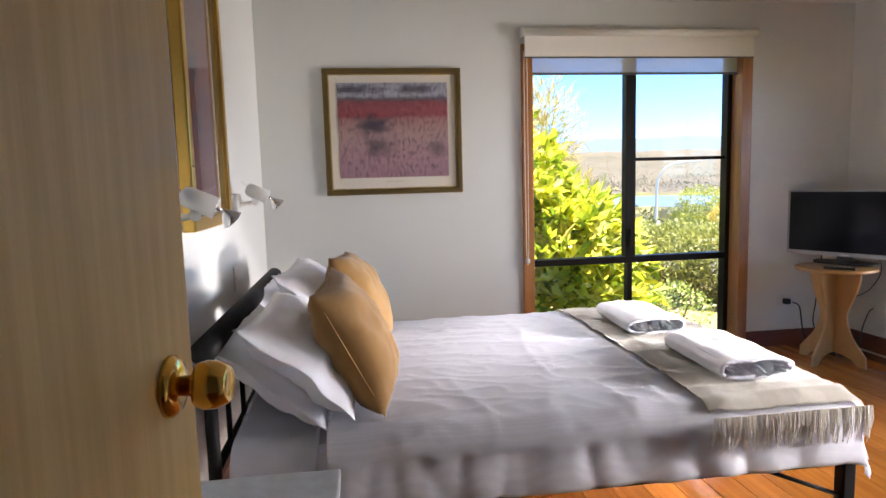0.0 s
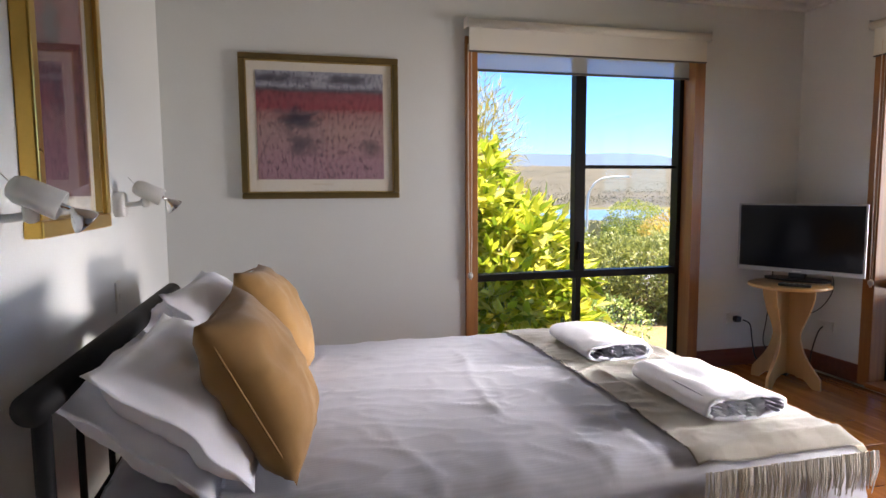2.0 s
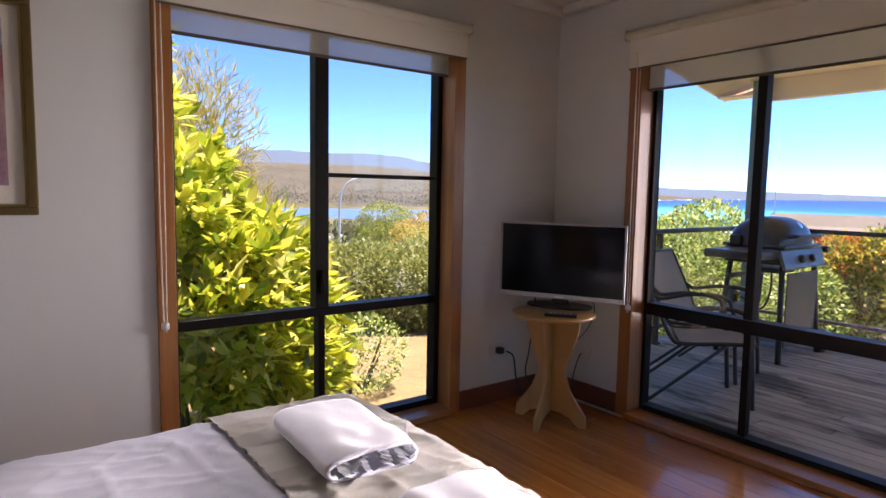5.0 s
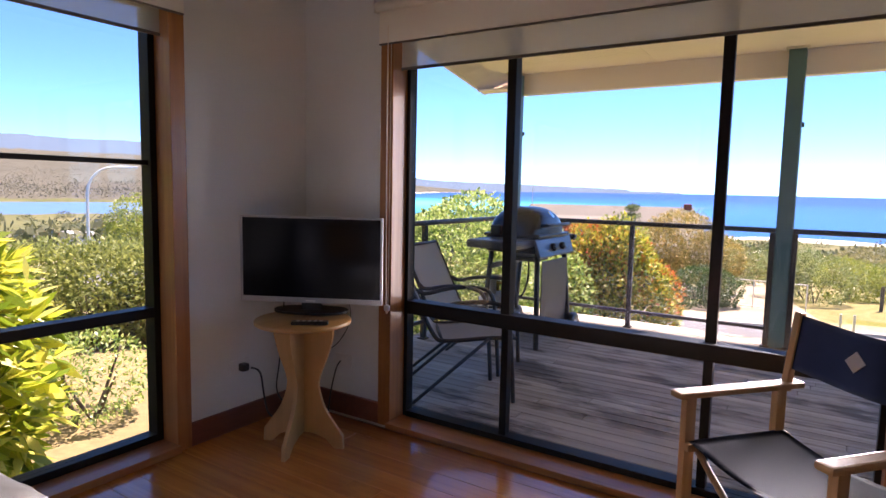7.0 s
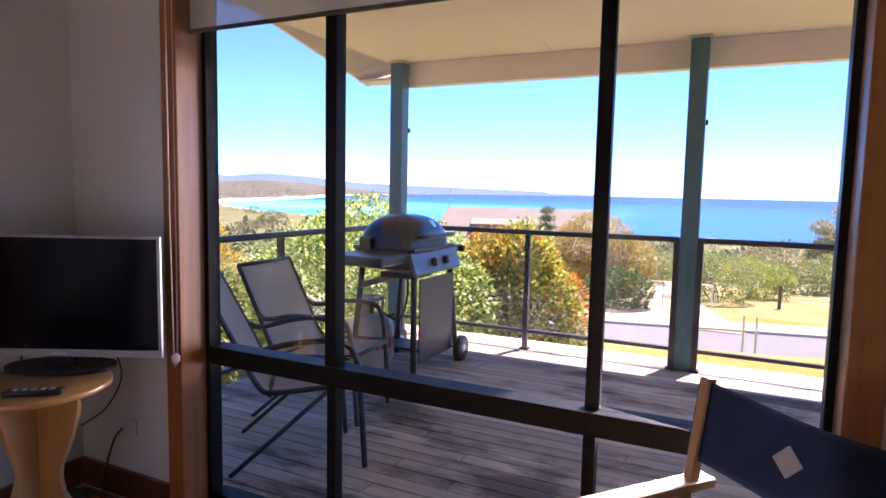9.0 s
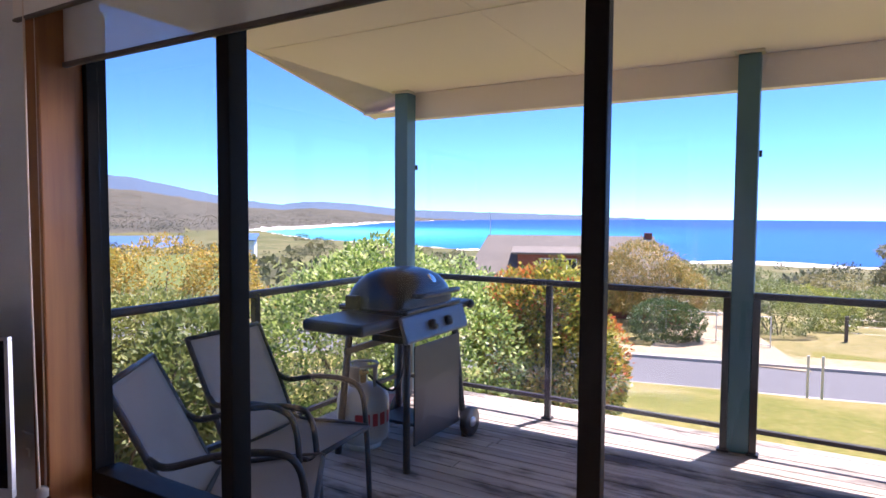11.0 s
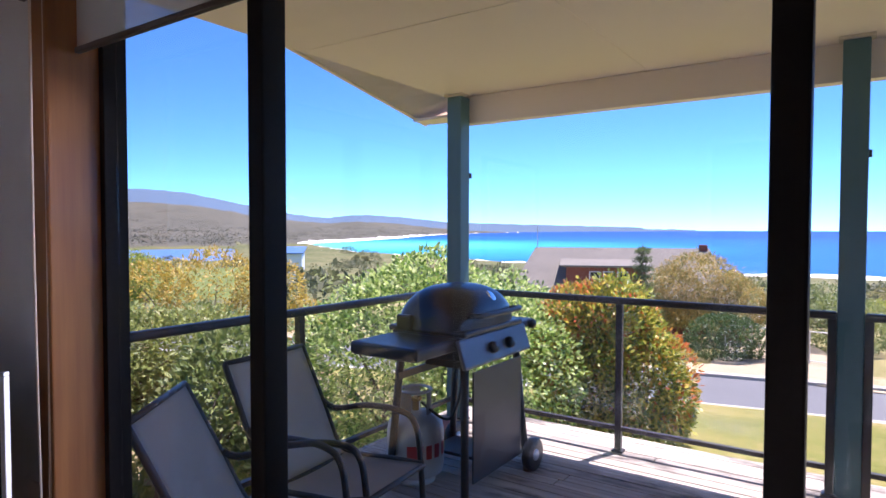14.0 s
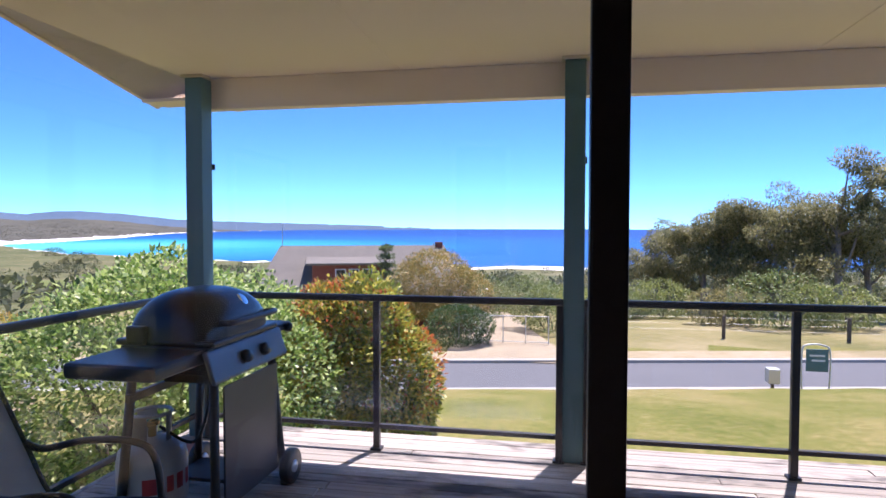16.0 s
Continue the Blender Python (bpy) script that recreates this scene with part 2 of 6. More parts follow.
def stain(mat, scale, lo, hi, dark):
    """Broad worn or damp patches across a boarded surface."""
    nt = mat.node_tree
    b = nt.nodes["Principled BSDF"]
    old = b.inputs["Base Color"].links[0].from_socket
    geo = nt.nodes.new("ShaderNodeNewGeometry")
    mp = nt.nodes.new("ShaderNodeMapping")
    mp.inputs["Scale"].default_value = (2.2, 0.75, 1.0)
    nt.links.new(geo.outputs["Position"], mp.inputs["Vector"])
    n = noise_tex(nt, mp.outputs[0], scale, 8, 0.68)
    nt.links.new(mix(nt, 1.0, old, ramp(nt, n, [(lo, (dark, dark, dark)), (hi, (1, 1, 1))]), "MULTIPLY"), b.inputs["Base Color"])


stain(M_deck, 1.5, 0.40, 0.50, 0.28)
M_rail = plain("charcoal_rail", (0.045, 0.042, 0.042), 0.42, 0.3, 0.15, 70, 5, 0.02)
M_teal = plain("teal_paint", (0.075, 0.165, 0.185), 0.5, 0, 0.1, 60, 4, 0.05)
M_soffit = plain("soffit_paint", (0.87, 0.75, 0.66), 0.7, 0, 0.04, 60, 0.8, 0.04)
M_fascia = plain("fascia_paint", (0.62, 0.54, 0.42), 0.6, 0, 0.06, 50, 2, 0.03)
M_bbq_black = plain("enamel_black", (0.010, 0.011, 0.014), 0.34, 0.1, 0.2, 40, 4, 0.02, 0.15)
M_bbq_steel = plain("brushed_grey", (0.055, 0.058, 0.066), 0.40, 0.4, 0.12, 90, 6, 0.03)
M_panel = plain("panel_grey", (0.15, 0.155, 0.17), 0.38, 0.6, 0.1, 80, 6, 0.02)
M_tank = plain("tank_paint", (0.60, 0.58, 0.54), 0.5, 0.1, 0.1, 40, 6, 0.03)
M_tank_red = plain("label_red", (0.50, 0.05, 0.05), 0.5, 0, 0.1)
M_mesh = cloth("sling_mesh", (0.52, 0.50, 0.475), 260, 0.85, 0.06, 4, 0.0)
M_render_ext = plain("outside_render", (0.62, 0.55, 0.43), 0.85, 0, 0.08, 50, 2, 0.1)
M_roof = plain("roof_sheet", (0.30, 0.30, 0.29), 0.6, 0.2, 0.1)
M_asphalt = plain("asphalt", (0.15, 0.15, 0.155), 0.9, 0, 0.15, 30, 0.4, 0.2)
M_concrete = plain("kerb_concrete", (0.46, 0.43, 0.38), 0.9, 0, 0.12, 30, 0.8, 0.15)
M_sand = plain("sandy_earth", (0.27, 0.20, 0.095), 0.95, 0, 0.3, 14, 0.9, 0.3)
M_path = plain("pale_gravel", (0.40, 0.32, 0.21), 0.95, 0, 0.2, 14, 0.9, 0.3)
M_beach = plain("beach_sand", (0.80, 0.76, 0.68), 0.95, 0, 0.06, 2, 0.05, 0.0)
M_bark = plain("bark", (0.11, 0.085, 0.065), 0.9, 0, 0.35, 30, 6, 0.5)
M_pale_bark = plain("pale_bark", (0.30, 0.26, 0.22), 0.9, 0, 0.3, 20, 4, 0.4)
M_brick_red = plain("red_brick", (0.26, 0.075, 0.045), 0.85, 0, 0.25, 8, 3, 0.2)
M_tile_roof = plain("tile_roof", (0.19, 0.17, 0.14), 0.9, 0, 0.25, 6, 1.2, 0.3)
M_white_wall = plain("white_cladding", (0.75, 0.76, 0.78), 0.6, 0, 0.05)
M_blue_roof = plain("blue_roof", (0.10, 0.20, 0.42), 0.4, 0.2, 0.05)
M_dark_win = plain("dark_window", (0.03, 0.035, 0.04), 0.15, 0, 0.1)
M_galv = plain("pale_steel", (0.62, 0.62, 0.60), 0.5, 0.3, 0.06)


def ground_mat(name, stops, big, small, rough=0.95, strength=0.3):
    m, nt, b = nodes_of(name)
    v = coords(nt)
    n1, n2 = noise_tex(nt, v, big, 5, 0.6), noise_tex(nt, v, small, 5, 0.7)
    col = mix(nt, 0.45, ramp(nt, n1, stops), ramp(nt, n2, stops))
    nt.links.new(col, b.inputs["Base Color"])
    b.inputs["Roughness"].default_value = rough
    b.inputs["Specular IOR Level"].default_value = 0.1
    bump(nt, b, n2, strength, 0.05)
    return m


M_lawn = ground_mat("dry_lawn", [(0.36, (0.10, 0.125, 0.026)), (0.50, (0.19, 0.19, 0.048)), (0.66, (0.36, 0.28, 0.12))], 0.35, 9)
M_scrub = ground_mat("coastal_scrub", [(0.35, (0.065, 0.085, 0.032)), (0.5, (0.135, 0.14, 0.06)), (0.66, (0.23, 0.20, 0.105))], 0.02, 0.25)
M_dry = ground_mat("dry_grass", [(0.36, (0.14, 0.145, 0.048)), (0.52, (0.28, 0.24, 0.105)), (0.66, (0.42, 0.34, 0.19))], 0.12, 3)
M_verge = ground_mat("verge_earth", [(0.38, (0.26, 0.22, 0.10)), (0.50, (0.40, 0.32, 0.19)), (0.64, (0.50, 0.41, 0.28))], 0.5, 6)
M_field = ground_mat("green_field", [(0.35, (0.10, 0.14, 0.035)), (0.6, (0.17, 0.19, 0.06))], 0.05, 0.8)
# Greyed, low-contrast greens: the distance haze is put into the hill colour.
M_hazy_hill = ground_mat("hazy_wooded_hill", [(0.35, (0.085, 0.086, 0.066)), (0.65, (0.14, 0.13, 0.097))], 0.004, 0.03)
# Bluer than the hills: haze over the far range is put into this colour.
M_hazy_mount = ground_mat("hazy_mountain", [(0.35, (0.09, 0.135, 0.195)), (0.65, (0.105, 0.15, 0.205))], 0.002, 0.012)


def sea_mat():
    m, nt, b = nodes_of("sea_water")
    tc = nt.nodes.new("ShaderNodeTexCoord")
    ln = nt.nodes.new("ShaderNodeVectorMath")
    ln.operation = "DISTANCE"
    ln.inputs[1].default_value = (760, 700, -25)
    nt.links.new(tc.outputs["Object"], ln.inputs[0])
    mr = nt.nodes.new("ShaderNodeMapRange")
    mr.inputs["From Min"].default_value, mr.inputs["From Max"].default_value = 100, 1500
    nt.links.new(ln.outputs["Value"], mr.inputs["Value"])
    depth = ramp(nt, mr.outputs[0], [(0.0, (0.09, 0.46, 0.52)), (0.16, (0.025, 0.30, 0.50)), (0.36, (0.010, 0.12, 0.38)), (1.0, (0.010, 0.07, 0.27))])
    swell = noise_tex(nt, coords(nt, (0.02, 0.004, 1)), 1.0, 3)
    col = mix(nt, swell, shade_col(nt, depth, 0.8), shade_col(nt, depth, 1.2))
    nt.links.new(col, b.inputs["Base Color"])
    b.inputs["Roughness"].default_value = 0.55
    b.inputs["Specular IOR Level"].default_value = 0.15
    return m


M_sea = sea_mat()


def art_mat(name, red):
    """A printed landscape: pale sky with trees, a red band, a mauve field with a dark bush."""
    m, nt, b = nodes_of(name)
    tc = nt.nodes.new("ShaderNodeTexCoord")
    sep = nt.nodes.new("ShaderNodeSeparateXYZ")
    nt.links.new(tc.outputs["Generated"], sep.inputs[0])
    speck = noise_tex(nt, coords(nt, (60, 60, 25)), 1.0, 5, 0.7)
    blot = noise_tex(nt, coords(nt, (9, 9, 16)), 1.0, 5, 0.7)
    h = nt.nodes.new("ShaderNodeMath")
    h.operation = "MULTIPLY_ADD"
    h.inputs[1].default_value = 0.06
    nt.links.new(blot, h.inputs[0])
    nt.links.new(sep.outputs["Z"], h.inputs[2])
    if red:
        stops = [(0.0, (0.16, 0.07, 0.09)), (0.5, (0.20, 0.06, 0.08)), (0.62, (0.30, 0.045, 0.05)), (0.8, (0.22, 0.05, 0.06)), (1.0, (0.25, 0.2, 0.22))]
    else:
        stops = [(0.0, (0.36, 0.20, 0.25)), (0.2, (0.40, 0.23, 0.27)), (0.5, (0.44, 0.28, 0.27)), (0.64, (0.40, 0.21, 0.21)),
                 (0.69, (0.34, 0.07, 0.085)), (0.83, (0.30, 0.08, 0.10)), (0.86, (0.13, 0.12, 0.15)), (0.90, (0.38, 0.39, 0.46)), (1.0, (0.40, 0.41, 0.48))]
    base = ramp(nt, h.outputs[0], stops)
    dark = ramp(nt, speck, [(0.34, (0.2, 0.18, 0.26)), (0.52, (1, 1, 1))])
    col = mix(nt, 0.85, base, dark, "MULTIPLY")
    # the bush and its shadow on the field, the trees on the skyline
    for cx, cz, sx, sz, lim in ((0.31, 0.57, 4.6, 7.5, 0.85), (0.36, 0.33, 5.5, 7.0, 0.6), (0.2, 0.93, 3.2, 14, 0.75), (0.72, 0.93, 4.0, 16, 0.75), (0.88, 0.3, 9, 9, 0.42)):
        mp = nt.nodes.new("ShaderNodeMapping")
        mp.inputs["Location"].default_value = (-cx * sx, 0, -cz * sz)
        mp.inputs["Scale"].default_value = (sx, 0, sz)
        nt.links.new(tc.outputs["Generated"], mp.inputs[0])
        ln = nt.nodes.new("ShaderNodeVectorMath")
        ln.operation = "LENGTH"
        nt.links.new(mp.outputs[0], ln.inputs[0])
        ad = nt.nodes.new("ShaderNodeMath")
        ad.operation = "MULTIPLY_ADD"
        ad.inputs[1].default_value = 2.4
        nt.links.new(blot, ad.inputs[0])
        nt.links.new(ln.outputs["Value"], ad.inputs[2])
        sb = nt.nodes.new("ShaderNodeMath")
        sb.operation = "SUBTRACT"
        sb.inputs[1].default_value = 1.2
        nt.links.new(ad.outputs[0], sb.inputs[0])
        f = ramp(nt, sb.outputs[0], [(0.0, (lim + 0.2,) * 3), (0.4, (lim,) * 3), (0.95, (0, 0, 0))])
        col = mix(nt, f, col, (0.05, 0.045, 0.07))
    nt.links.new(col, b.inputs["Base Color"])
    b.inputs["Roughness"].default_value = 0.6
    return m


def plaid_mat():
    m, nt, b = nodes_of("throw_plaid")
    tc = nt.nodes.new("ShaderNodeTexCoord")
    sep = nt.nodes.new("ShaderNodeSeparateXYZ")
    nt.links.new(tc.outputs["Object"], sep.inputs[0])
    facs = []
    for ax, f in (("X", 27.0), ("Y", 15.0)):
        a = nt.nodes.new("ShaderNodeMath")
        a.operation = "MULTIPLY"
        a.inputs[1].default_value = f
        nt.links.new(sep.outputs[ax], a.inputs[0])
        s2 = nt.nodes.new("ShaderNodeMath")
        s2.operation = "SINE"
        nt.links.new(a.outputs[0], s2.inputs[0])
        facs.append(ramp(nt, s2.outputs[0], [(0.0, (0, 0, 0)), (0.25, (1, 1, 1))]))
    col = mix(nt, mix(nt, 0.72, facs[0], facs[1]), (0.56, 0.52, 0.46), (0.82, 0.79, 0.73))
    fz = noise_tex(nt, coords(nt), 260, 4, 0.7)
    nt.links.new(mix(nt, 0.2, col, ramp(nt, fz, [(0.3, (0.34, 0.30, 0.24)), (0.7, (0.7, 0.66, 0.58))])), b.inputs["Base Color"])
    b.inputs["Roughness"].default_value = 1.0
    b.inputs["Sheen Weight"].default_value = 0.4
    bump(nt, b, fz, 0.5, 0.004)
    return m


M_art = art_mat("landscape_print", False)
M_art_red = art_mat("red_landscape_print", True)
M_throw = plaid_mat()


# ---- mesh helpers ----
def mesh_of(name, bm, material, smooth=False):
    me = bpy.data.meshes.new(name)
    bm.normal_update()
    bm.to_mesh(me)
    bm.free()
    for q in (material if isinstance(material, (list, tuple)) else [material]):
        me.materials.append(q)
    if smooth:
        for p in me.polygons:
            p.use_smooth = True
    return me


def thing(name, label, category, m=Matrix(), group="", kind=""):
    ob = new(name)
    ob.empty_display_size = 0.1
    ob.matrix_basis = m
    return tagged(ob, label, category, group, kind)


def part(name, bm, material, parent=None, label="", smooth=False):
    ob = new(name, mesh_of(name, bm, material, smooth))
    if parent:
        ob.parent = parent
    return tagged(ob, label)


def solid(name, bm, material, label, category="", kind="structure", smooth=False):
    return tagged(new(name, mesh_of(name, bm, material, smooth)), label, category, "", kind)


def box(x0, x1, y0, y1, z0, z1, bev=0.0, bm=None, seg=2):
    """A box, with rounded edges where bev is given."""
    bm = bm or bmesh.new()
    made = bmesh.ops.create_cube(bm, size=1)
    for v in made["verts"]:
        v.co = Vector(((x0 + x1) / 2 + v.co.x * (x1 - x0), (y0 + y1) / 2 + v.co.y * (y1 - y0), (z0 + z1) / 2 + v.co.z * (z1 - z0)))
    if bev:
        es = {e for v in made["verts"] for e in v.link_edges}
        bmesh.ops.bevel(bm, geom=list(es), offset=bev, segments=seg, affect="EDGES", profile=0.6)
    return bm


def turned(bm, matrix):
    bmesh.ops.transform(bm, matrix=matrix, verts=bm.verts)
    return bm


def tube(points, r, sides=10, bm=None, caps=True, closed=False):
    """A round bar along points; r may be a list."""
    bm = bm or bmesh.new()
    pts = [Vector(p) for p in points]
    rs = r if isinstance(r, (list, tuple)) else [r] * len(pts)
    rings, n = [], len(pts)
    side = None
    for i, p in enumerate(pts):
        d = (pts[(i + 1) % n] - pts[i - 1]) if closed else (pts[min(i + 1, n - 1)] - pts[max(i - 1, 0)])
        d.normalize()
        if side is None:
            side = d.orthogonal().normalized()
        else:
            side = (side - d * side.dot(d)).normalized()
        up = d.cross(side)
        rings.append([bm.verts.new(p + rs[i] * (math.cos(a) * side + math.sin(a) * up)) for a in (2 * math.pi * k / sides for k in range(sides))])
    for i in range(n if closed else n - 1):
        a, b = rings[i], rings[(i + 1) % n]
        for k in range(sides):
            bm.faces.new((a[k], a[(k + 1) % sides], b[(k + 1) % sides], b[k]))
    if caps and not closed:
        bm.faces.new(list(reversed(rings[0])))
        bm.faces.new(rings[-1])
    return bm


def smooth_path(points, n=6):
    """A rounded line through points."""
    p = [Vector(q) for q in points]
    p = [p[0]] + p + [p[-1]]
    out = []
    for i in range(1, len(p) - 2):
        for k in range(n):
            t = k / n
            a, b, c, d = p[i - 1], p[i], p[i + 1], p[i + 2]
            out.append(0.5 * (2 * b + (c - a) * t + (2 * a - 5 * b + 4 * c - d) * t * t + (3 * b - a - 3 * c + d) * t ** 3))
    return out + [p[-2]]


def lathe(profile, sides=24, bm=None, m=Matrix()):
    """A body turned about z from (radius, height) pairs."""
    bm = bm or bmesh.new()
    rings = []
    for r, z in profile:
        rings.append([bm.verts.new(m @ Vector((r * math.cos(a), r * math.sin(a), z))) for a in (2 * math.pi * k / sides for k in range(sides))])
    for a, b in zip(rings, rings[1:]):
        for k in range(sides):
            bm.faces.new((a[k], a[(k + 1) % sides], b[(k + 1) % sides], b[k]))
    bm.faces.new(list(reversed(rings[0])))
    bm.faces.new(rings[-1])
    return bm


def grid(nu, nv, f, bm=None):
    """A sheet of nu by nv cells through f(u, v), u and v from 0 to 1."""
    bm = bm or bmesh.new()
    vs = [[bm.verts.new(f(i / nu, j / nv)) for j in range(nv + 1)] for i in range(nu + 1)]
    for i in range(nu):
        for j in range(nv):
            bm.faces.new((vs[i][j], vs[i + 1][j], vs[i + 1][j + 1], vs[i][j + 1]))
    return bm


def thick(bm, t):
    bmesh.ops.solidify(bm, geom=bm.faces[:], thickness=t)
    return bm


def prism(outline, z0, z1, bm=None):
    """An upright body over a closed outline of (x, y)."""
    bm = bm or bmesh.new()
    lo = [bm.verts.new((x, y, z0)) for x, y in outline]
    hi = [bm.verts.new((x, y, z1)) for x, y in outline]
    n = len(outline)
    bm.faces.new(list(reversed(lo)))
    bm.faces.new(hi)
    for i in range(n):
        bm.faces.new((lo[i], lo[(i + 1) % n], hi[(i + 1) % n], hi[i]))
    return bm


# ---- the room ----
X0, X1, Y0, Y1, TOP = -0.12, 3.90, 0.08, 4.12, 2.42
WX0, WX1, WTOP = 1.60, 3.066, 2.06      # garden window opening
DY0, DY1 = 1.385, 3.495                  # deck window opening

bm = box(X0 - 0.15, WX0, Y1, 4.30, -1.2, TOP + 0.1)
box(WX1, X1, Y1, 4.30, -1.2, TOP + 0.1, bm=bm)
box(WX0, WX1, Y1, 4.30, WTOP, TOP + 0.1, bm=bm)
box(WX0, WX1, Y1, 4.30, -1.2, 0.0, bm=bm)
solid("wall_north", bm, M_wall, "cream painted wall with a tall garden window")
bm = box(X1, 4.058, DY1, 4.30, -1.2, TOP + 0.1)
box(X1, 4.058, -1.6, DY0, -1.2, TOP + 0.1, bm=bm)
box(X1, 4.058, DY0, DY1, WTOP, TOP + 0.1, bm=bm)
box(X1, 4.058, DY0, DY1, -1.2, 0.0, bm=bm)
solid("wall_east", bm, M_wall, "cream painted wall with a wide window onto the deck")
solid("wall_west", box(X0 - 0.15, X0, -1.6, Y1, -1.2, TOP + 0.1), M_wall, "cream painted wall behind the headboard")
bm = box(X0, 0.10, -0.04, Y0, 0, TOP)
box(0.96, X1, -0.04, Y0, 0, TOP, bm=bm)
box(0.10, 0.96, -0.04, Y0, 2.06, TOP, bm=bm)
solid("wall_south", bm, M_wall, "cream painted wall with the doorway")
solid("wall_hall", box(X0 - 0.15, 4.058, -1.75, -1.6, -1.2, TOP + 0.1), M_wall, "cream painted wall of the hall")
solid("ceiling", box(X0, X1, -1.6, Y1, TOP, TOP + 0.1), M_ceil, "plain off-white plasterboard ceiling")
bm = box(X0, X1, Y1 - 0.055, Y1, TOP - 0.055, TOP, 0.02)
box(X1 - 0.055, X1, Y0, Y1 - 0.055, TOP - 0.055, TOP, 0.02, bm=bm)
box(X0, X0 + 0.055, Y0, Y1 - 0.055, TOP - 0.055, TOP, 0.02, bm=bm)
solid("cornice_trim", bm, M_ceil, "off-white coved cornice round the ceiling")

floor = solid("floor", box(X0, X1, -1.6, Y1, -0.2, -0.022), M_skirt, "polished honey-red timber floorboards")
bm = box(X0, WX0 - 0.07, Y1 - 0.018, Y1, 0, 0.115, 0.004)
box(WX1 + 0.07, X1 - 0.018, Y1 - 0.018, Y1, 0, 0.115, 0.004, bm=bm)
box(X1 - 0.018, X1, DY1 + 0.075, Y1, 0, 0.115, 0.004, bm=bm)
box(X1 - 0.018, X1, Y0, DY0 - 0.075, 0, 0.115, 0.004, bm=bm)
box(X0, X0 + 0.018, Y0, Y1 - 0.018, 0, 0.115, 0.004, bm=bm)
box(1.03, X1 - 0.018, Y0, Y0 + 0.018, 0, 0.115, 0.004, bm=bm)
solid("baseboard", bm, M_skirt, "dark stained timber skirting board")

# door and its frame
bm = box(0.075, 0.10, -0.05, Y0 + 0.012, 0, 2.085, 0.003)
box(0.96, 0.985, -0.05, Y0 + 0.012, 0, 2.085, 0.003, bm=bm)
box(0.075, 0.985, -0.052, Y0 + 0.014, 2.06, 2.10, 0.003, bm=bm)
solid("door_frame_trim", bm, M_casing, "varnished timber door frame")
door = thing("door_1", "open pale oak-veneer door with a brass knob", "door", pose(0.166, 0.150, 0, 0, 0, 84.8), kind="structure")
part("door_leaf", box(0, 0.82, -0.0175, 0.0175, 0.006, 2.04, 0.002), M_door, door)
kx, kz = 0.752, 1.017
for sgn in (-1, 1):
    m = Matrix.Translation((kx, sgn * 0.0175, kz)) @ pose(0, 0, 0, 90 * sgn * -1, 0, 0)
    knob = part("knob", lathe([(0.010, 0.002), (0.012, 0.024), (0.024, 0.030), (0.027, 0.040), (0.026, 0.052), (0.021, 0.062), (0.018, 0.065), (0.013, 0.062)], 28, m=m), M_brass, door, "polished brass door knob", True)
    part("rose", lathe([(0.034, 0.0), (0.034, 0.004), (0.028, 0.010), (0.016, 0.013)], 28, m=m), M_brass, knob, "", True)
for z in (0.25, 1.8):
    part("hinge", tube([(0, -0.02, z), (0, -0.02, z + 0.09)], 0.006), M_brass, door, "brass hinge")


def casing(name, parent, pieces, material):
    for p in pieces:
        part(name, box(*p, 0.004), material, parent)


# garden window
win = thing("window_1", "tall dark aluminium garden window in a timber casing", "window", Matrix(), kind="structure")
casing("casing", win, [(WX0 - 0.07, WX0 + 0.004, Y1 - 0.02, Y1 + 0.128, 0.0, 2.09), (WX1 - 0.004, WX1 + 0.07, Y1 - 0.02, Y1 + 0.128, 0.0, 2.09)], M_casing)
casing("casing_head", win, [(WX0, WX1, Y1 - 0.018, Y1 + 0.14, WTOP - 0.03, 2.09)], M_casing_h)
casing("window_sill", win, [(WX0, WX1, Y1 - 0.045, Y1 + 0.14, 0.0, 0.035)], M_casing_h)
GY = 4.245
for nm, p in (("frame_stile", (WX0, WX0 + 0.035)), ("frame_stile", (WX1 - 0.035, WX1))):
    part(nm, box(p[0], p[1], GY - 0.03, GY + 0.045, 0.035, WTOP - 0.03, 0.003), M_alu, win)
part("mullion", box(2.288, 2.36, GY - 0.03, GY + 0.04, 0.678, WTOP - 0.03, 0.004), M_alu, win)
part("mullion", box(2.308, 2.343, GY - 0.02, GY + 0.04, 0.07, 0.634, 0.003), M_alu, win)
part("mid_rail", box(WX0 + 0.035, WX1 - 0.035, GY - 0.032, GY + 0.042, 0.634, 0.680, 0.004), M_alu, win)
part("sash_bar", box(2.36, WX1 - 0.035, GY - 0.012, GY + 0.02, 1.337, 1.359, 0.003), M_alu, win)
part("bottom_rail", box(WX0 + 0.035, WX1 - 0.035, GY - 0.03, GY + 0.045, 0.035, 0.07, 0.003), M_alu, win)
part("latch", box(2.313, 2.328, GY - 0.05, GY - 0.03, 0.75, 0.87, 0.004), M_alu, win, "black sash latch")
for a in ((WX0 + 0.035, 2.288, 0.680, WTOP - 0.03), (2.36, WX1 - 0.035, 1.359, WTOP - 0.03), (2.36, WX1 - 0.035, 0.680, 1.337),
          (WX0 + 0.035, 2.308, 0.07, 0.634), (2.343, WX1 - 0.035, 0.07, 0.634)):
    part("pane", box(a[0], a[1], GY, GY + 0.005, a[2], a[3]), M_glass, win).visible_shadow = False

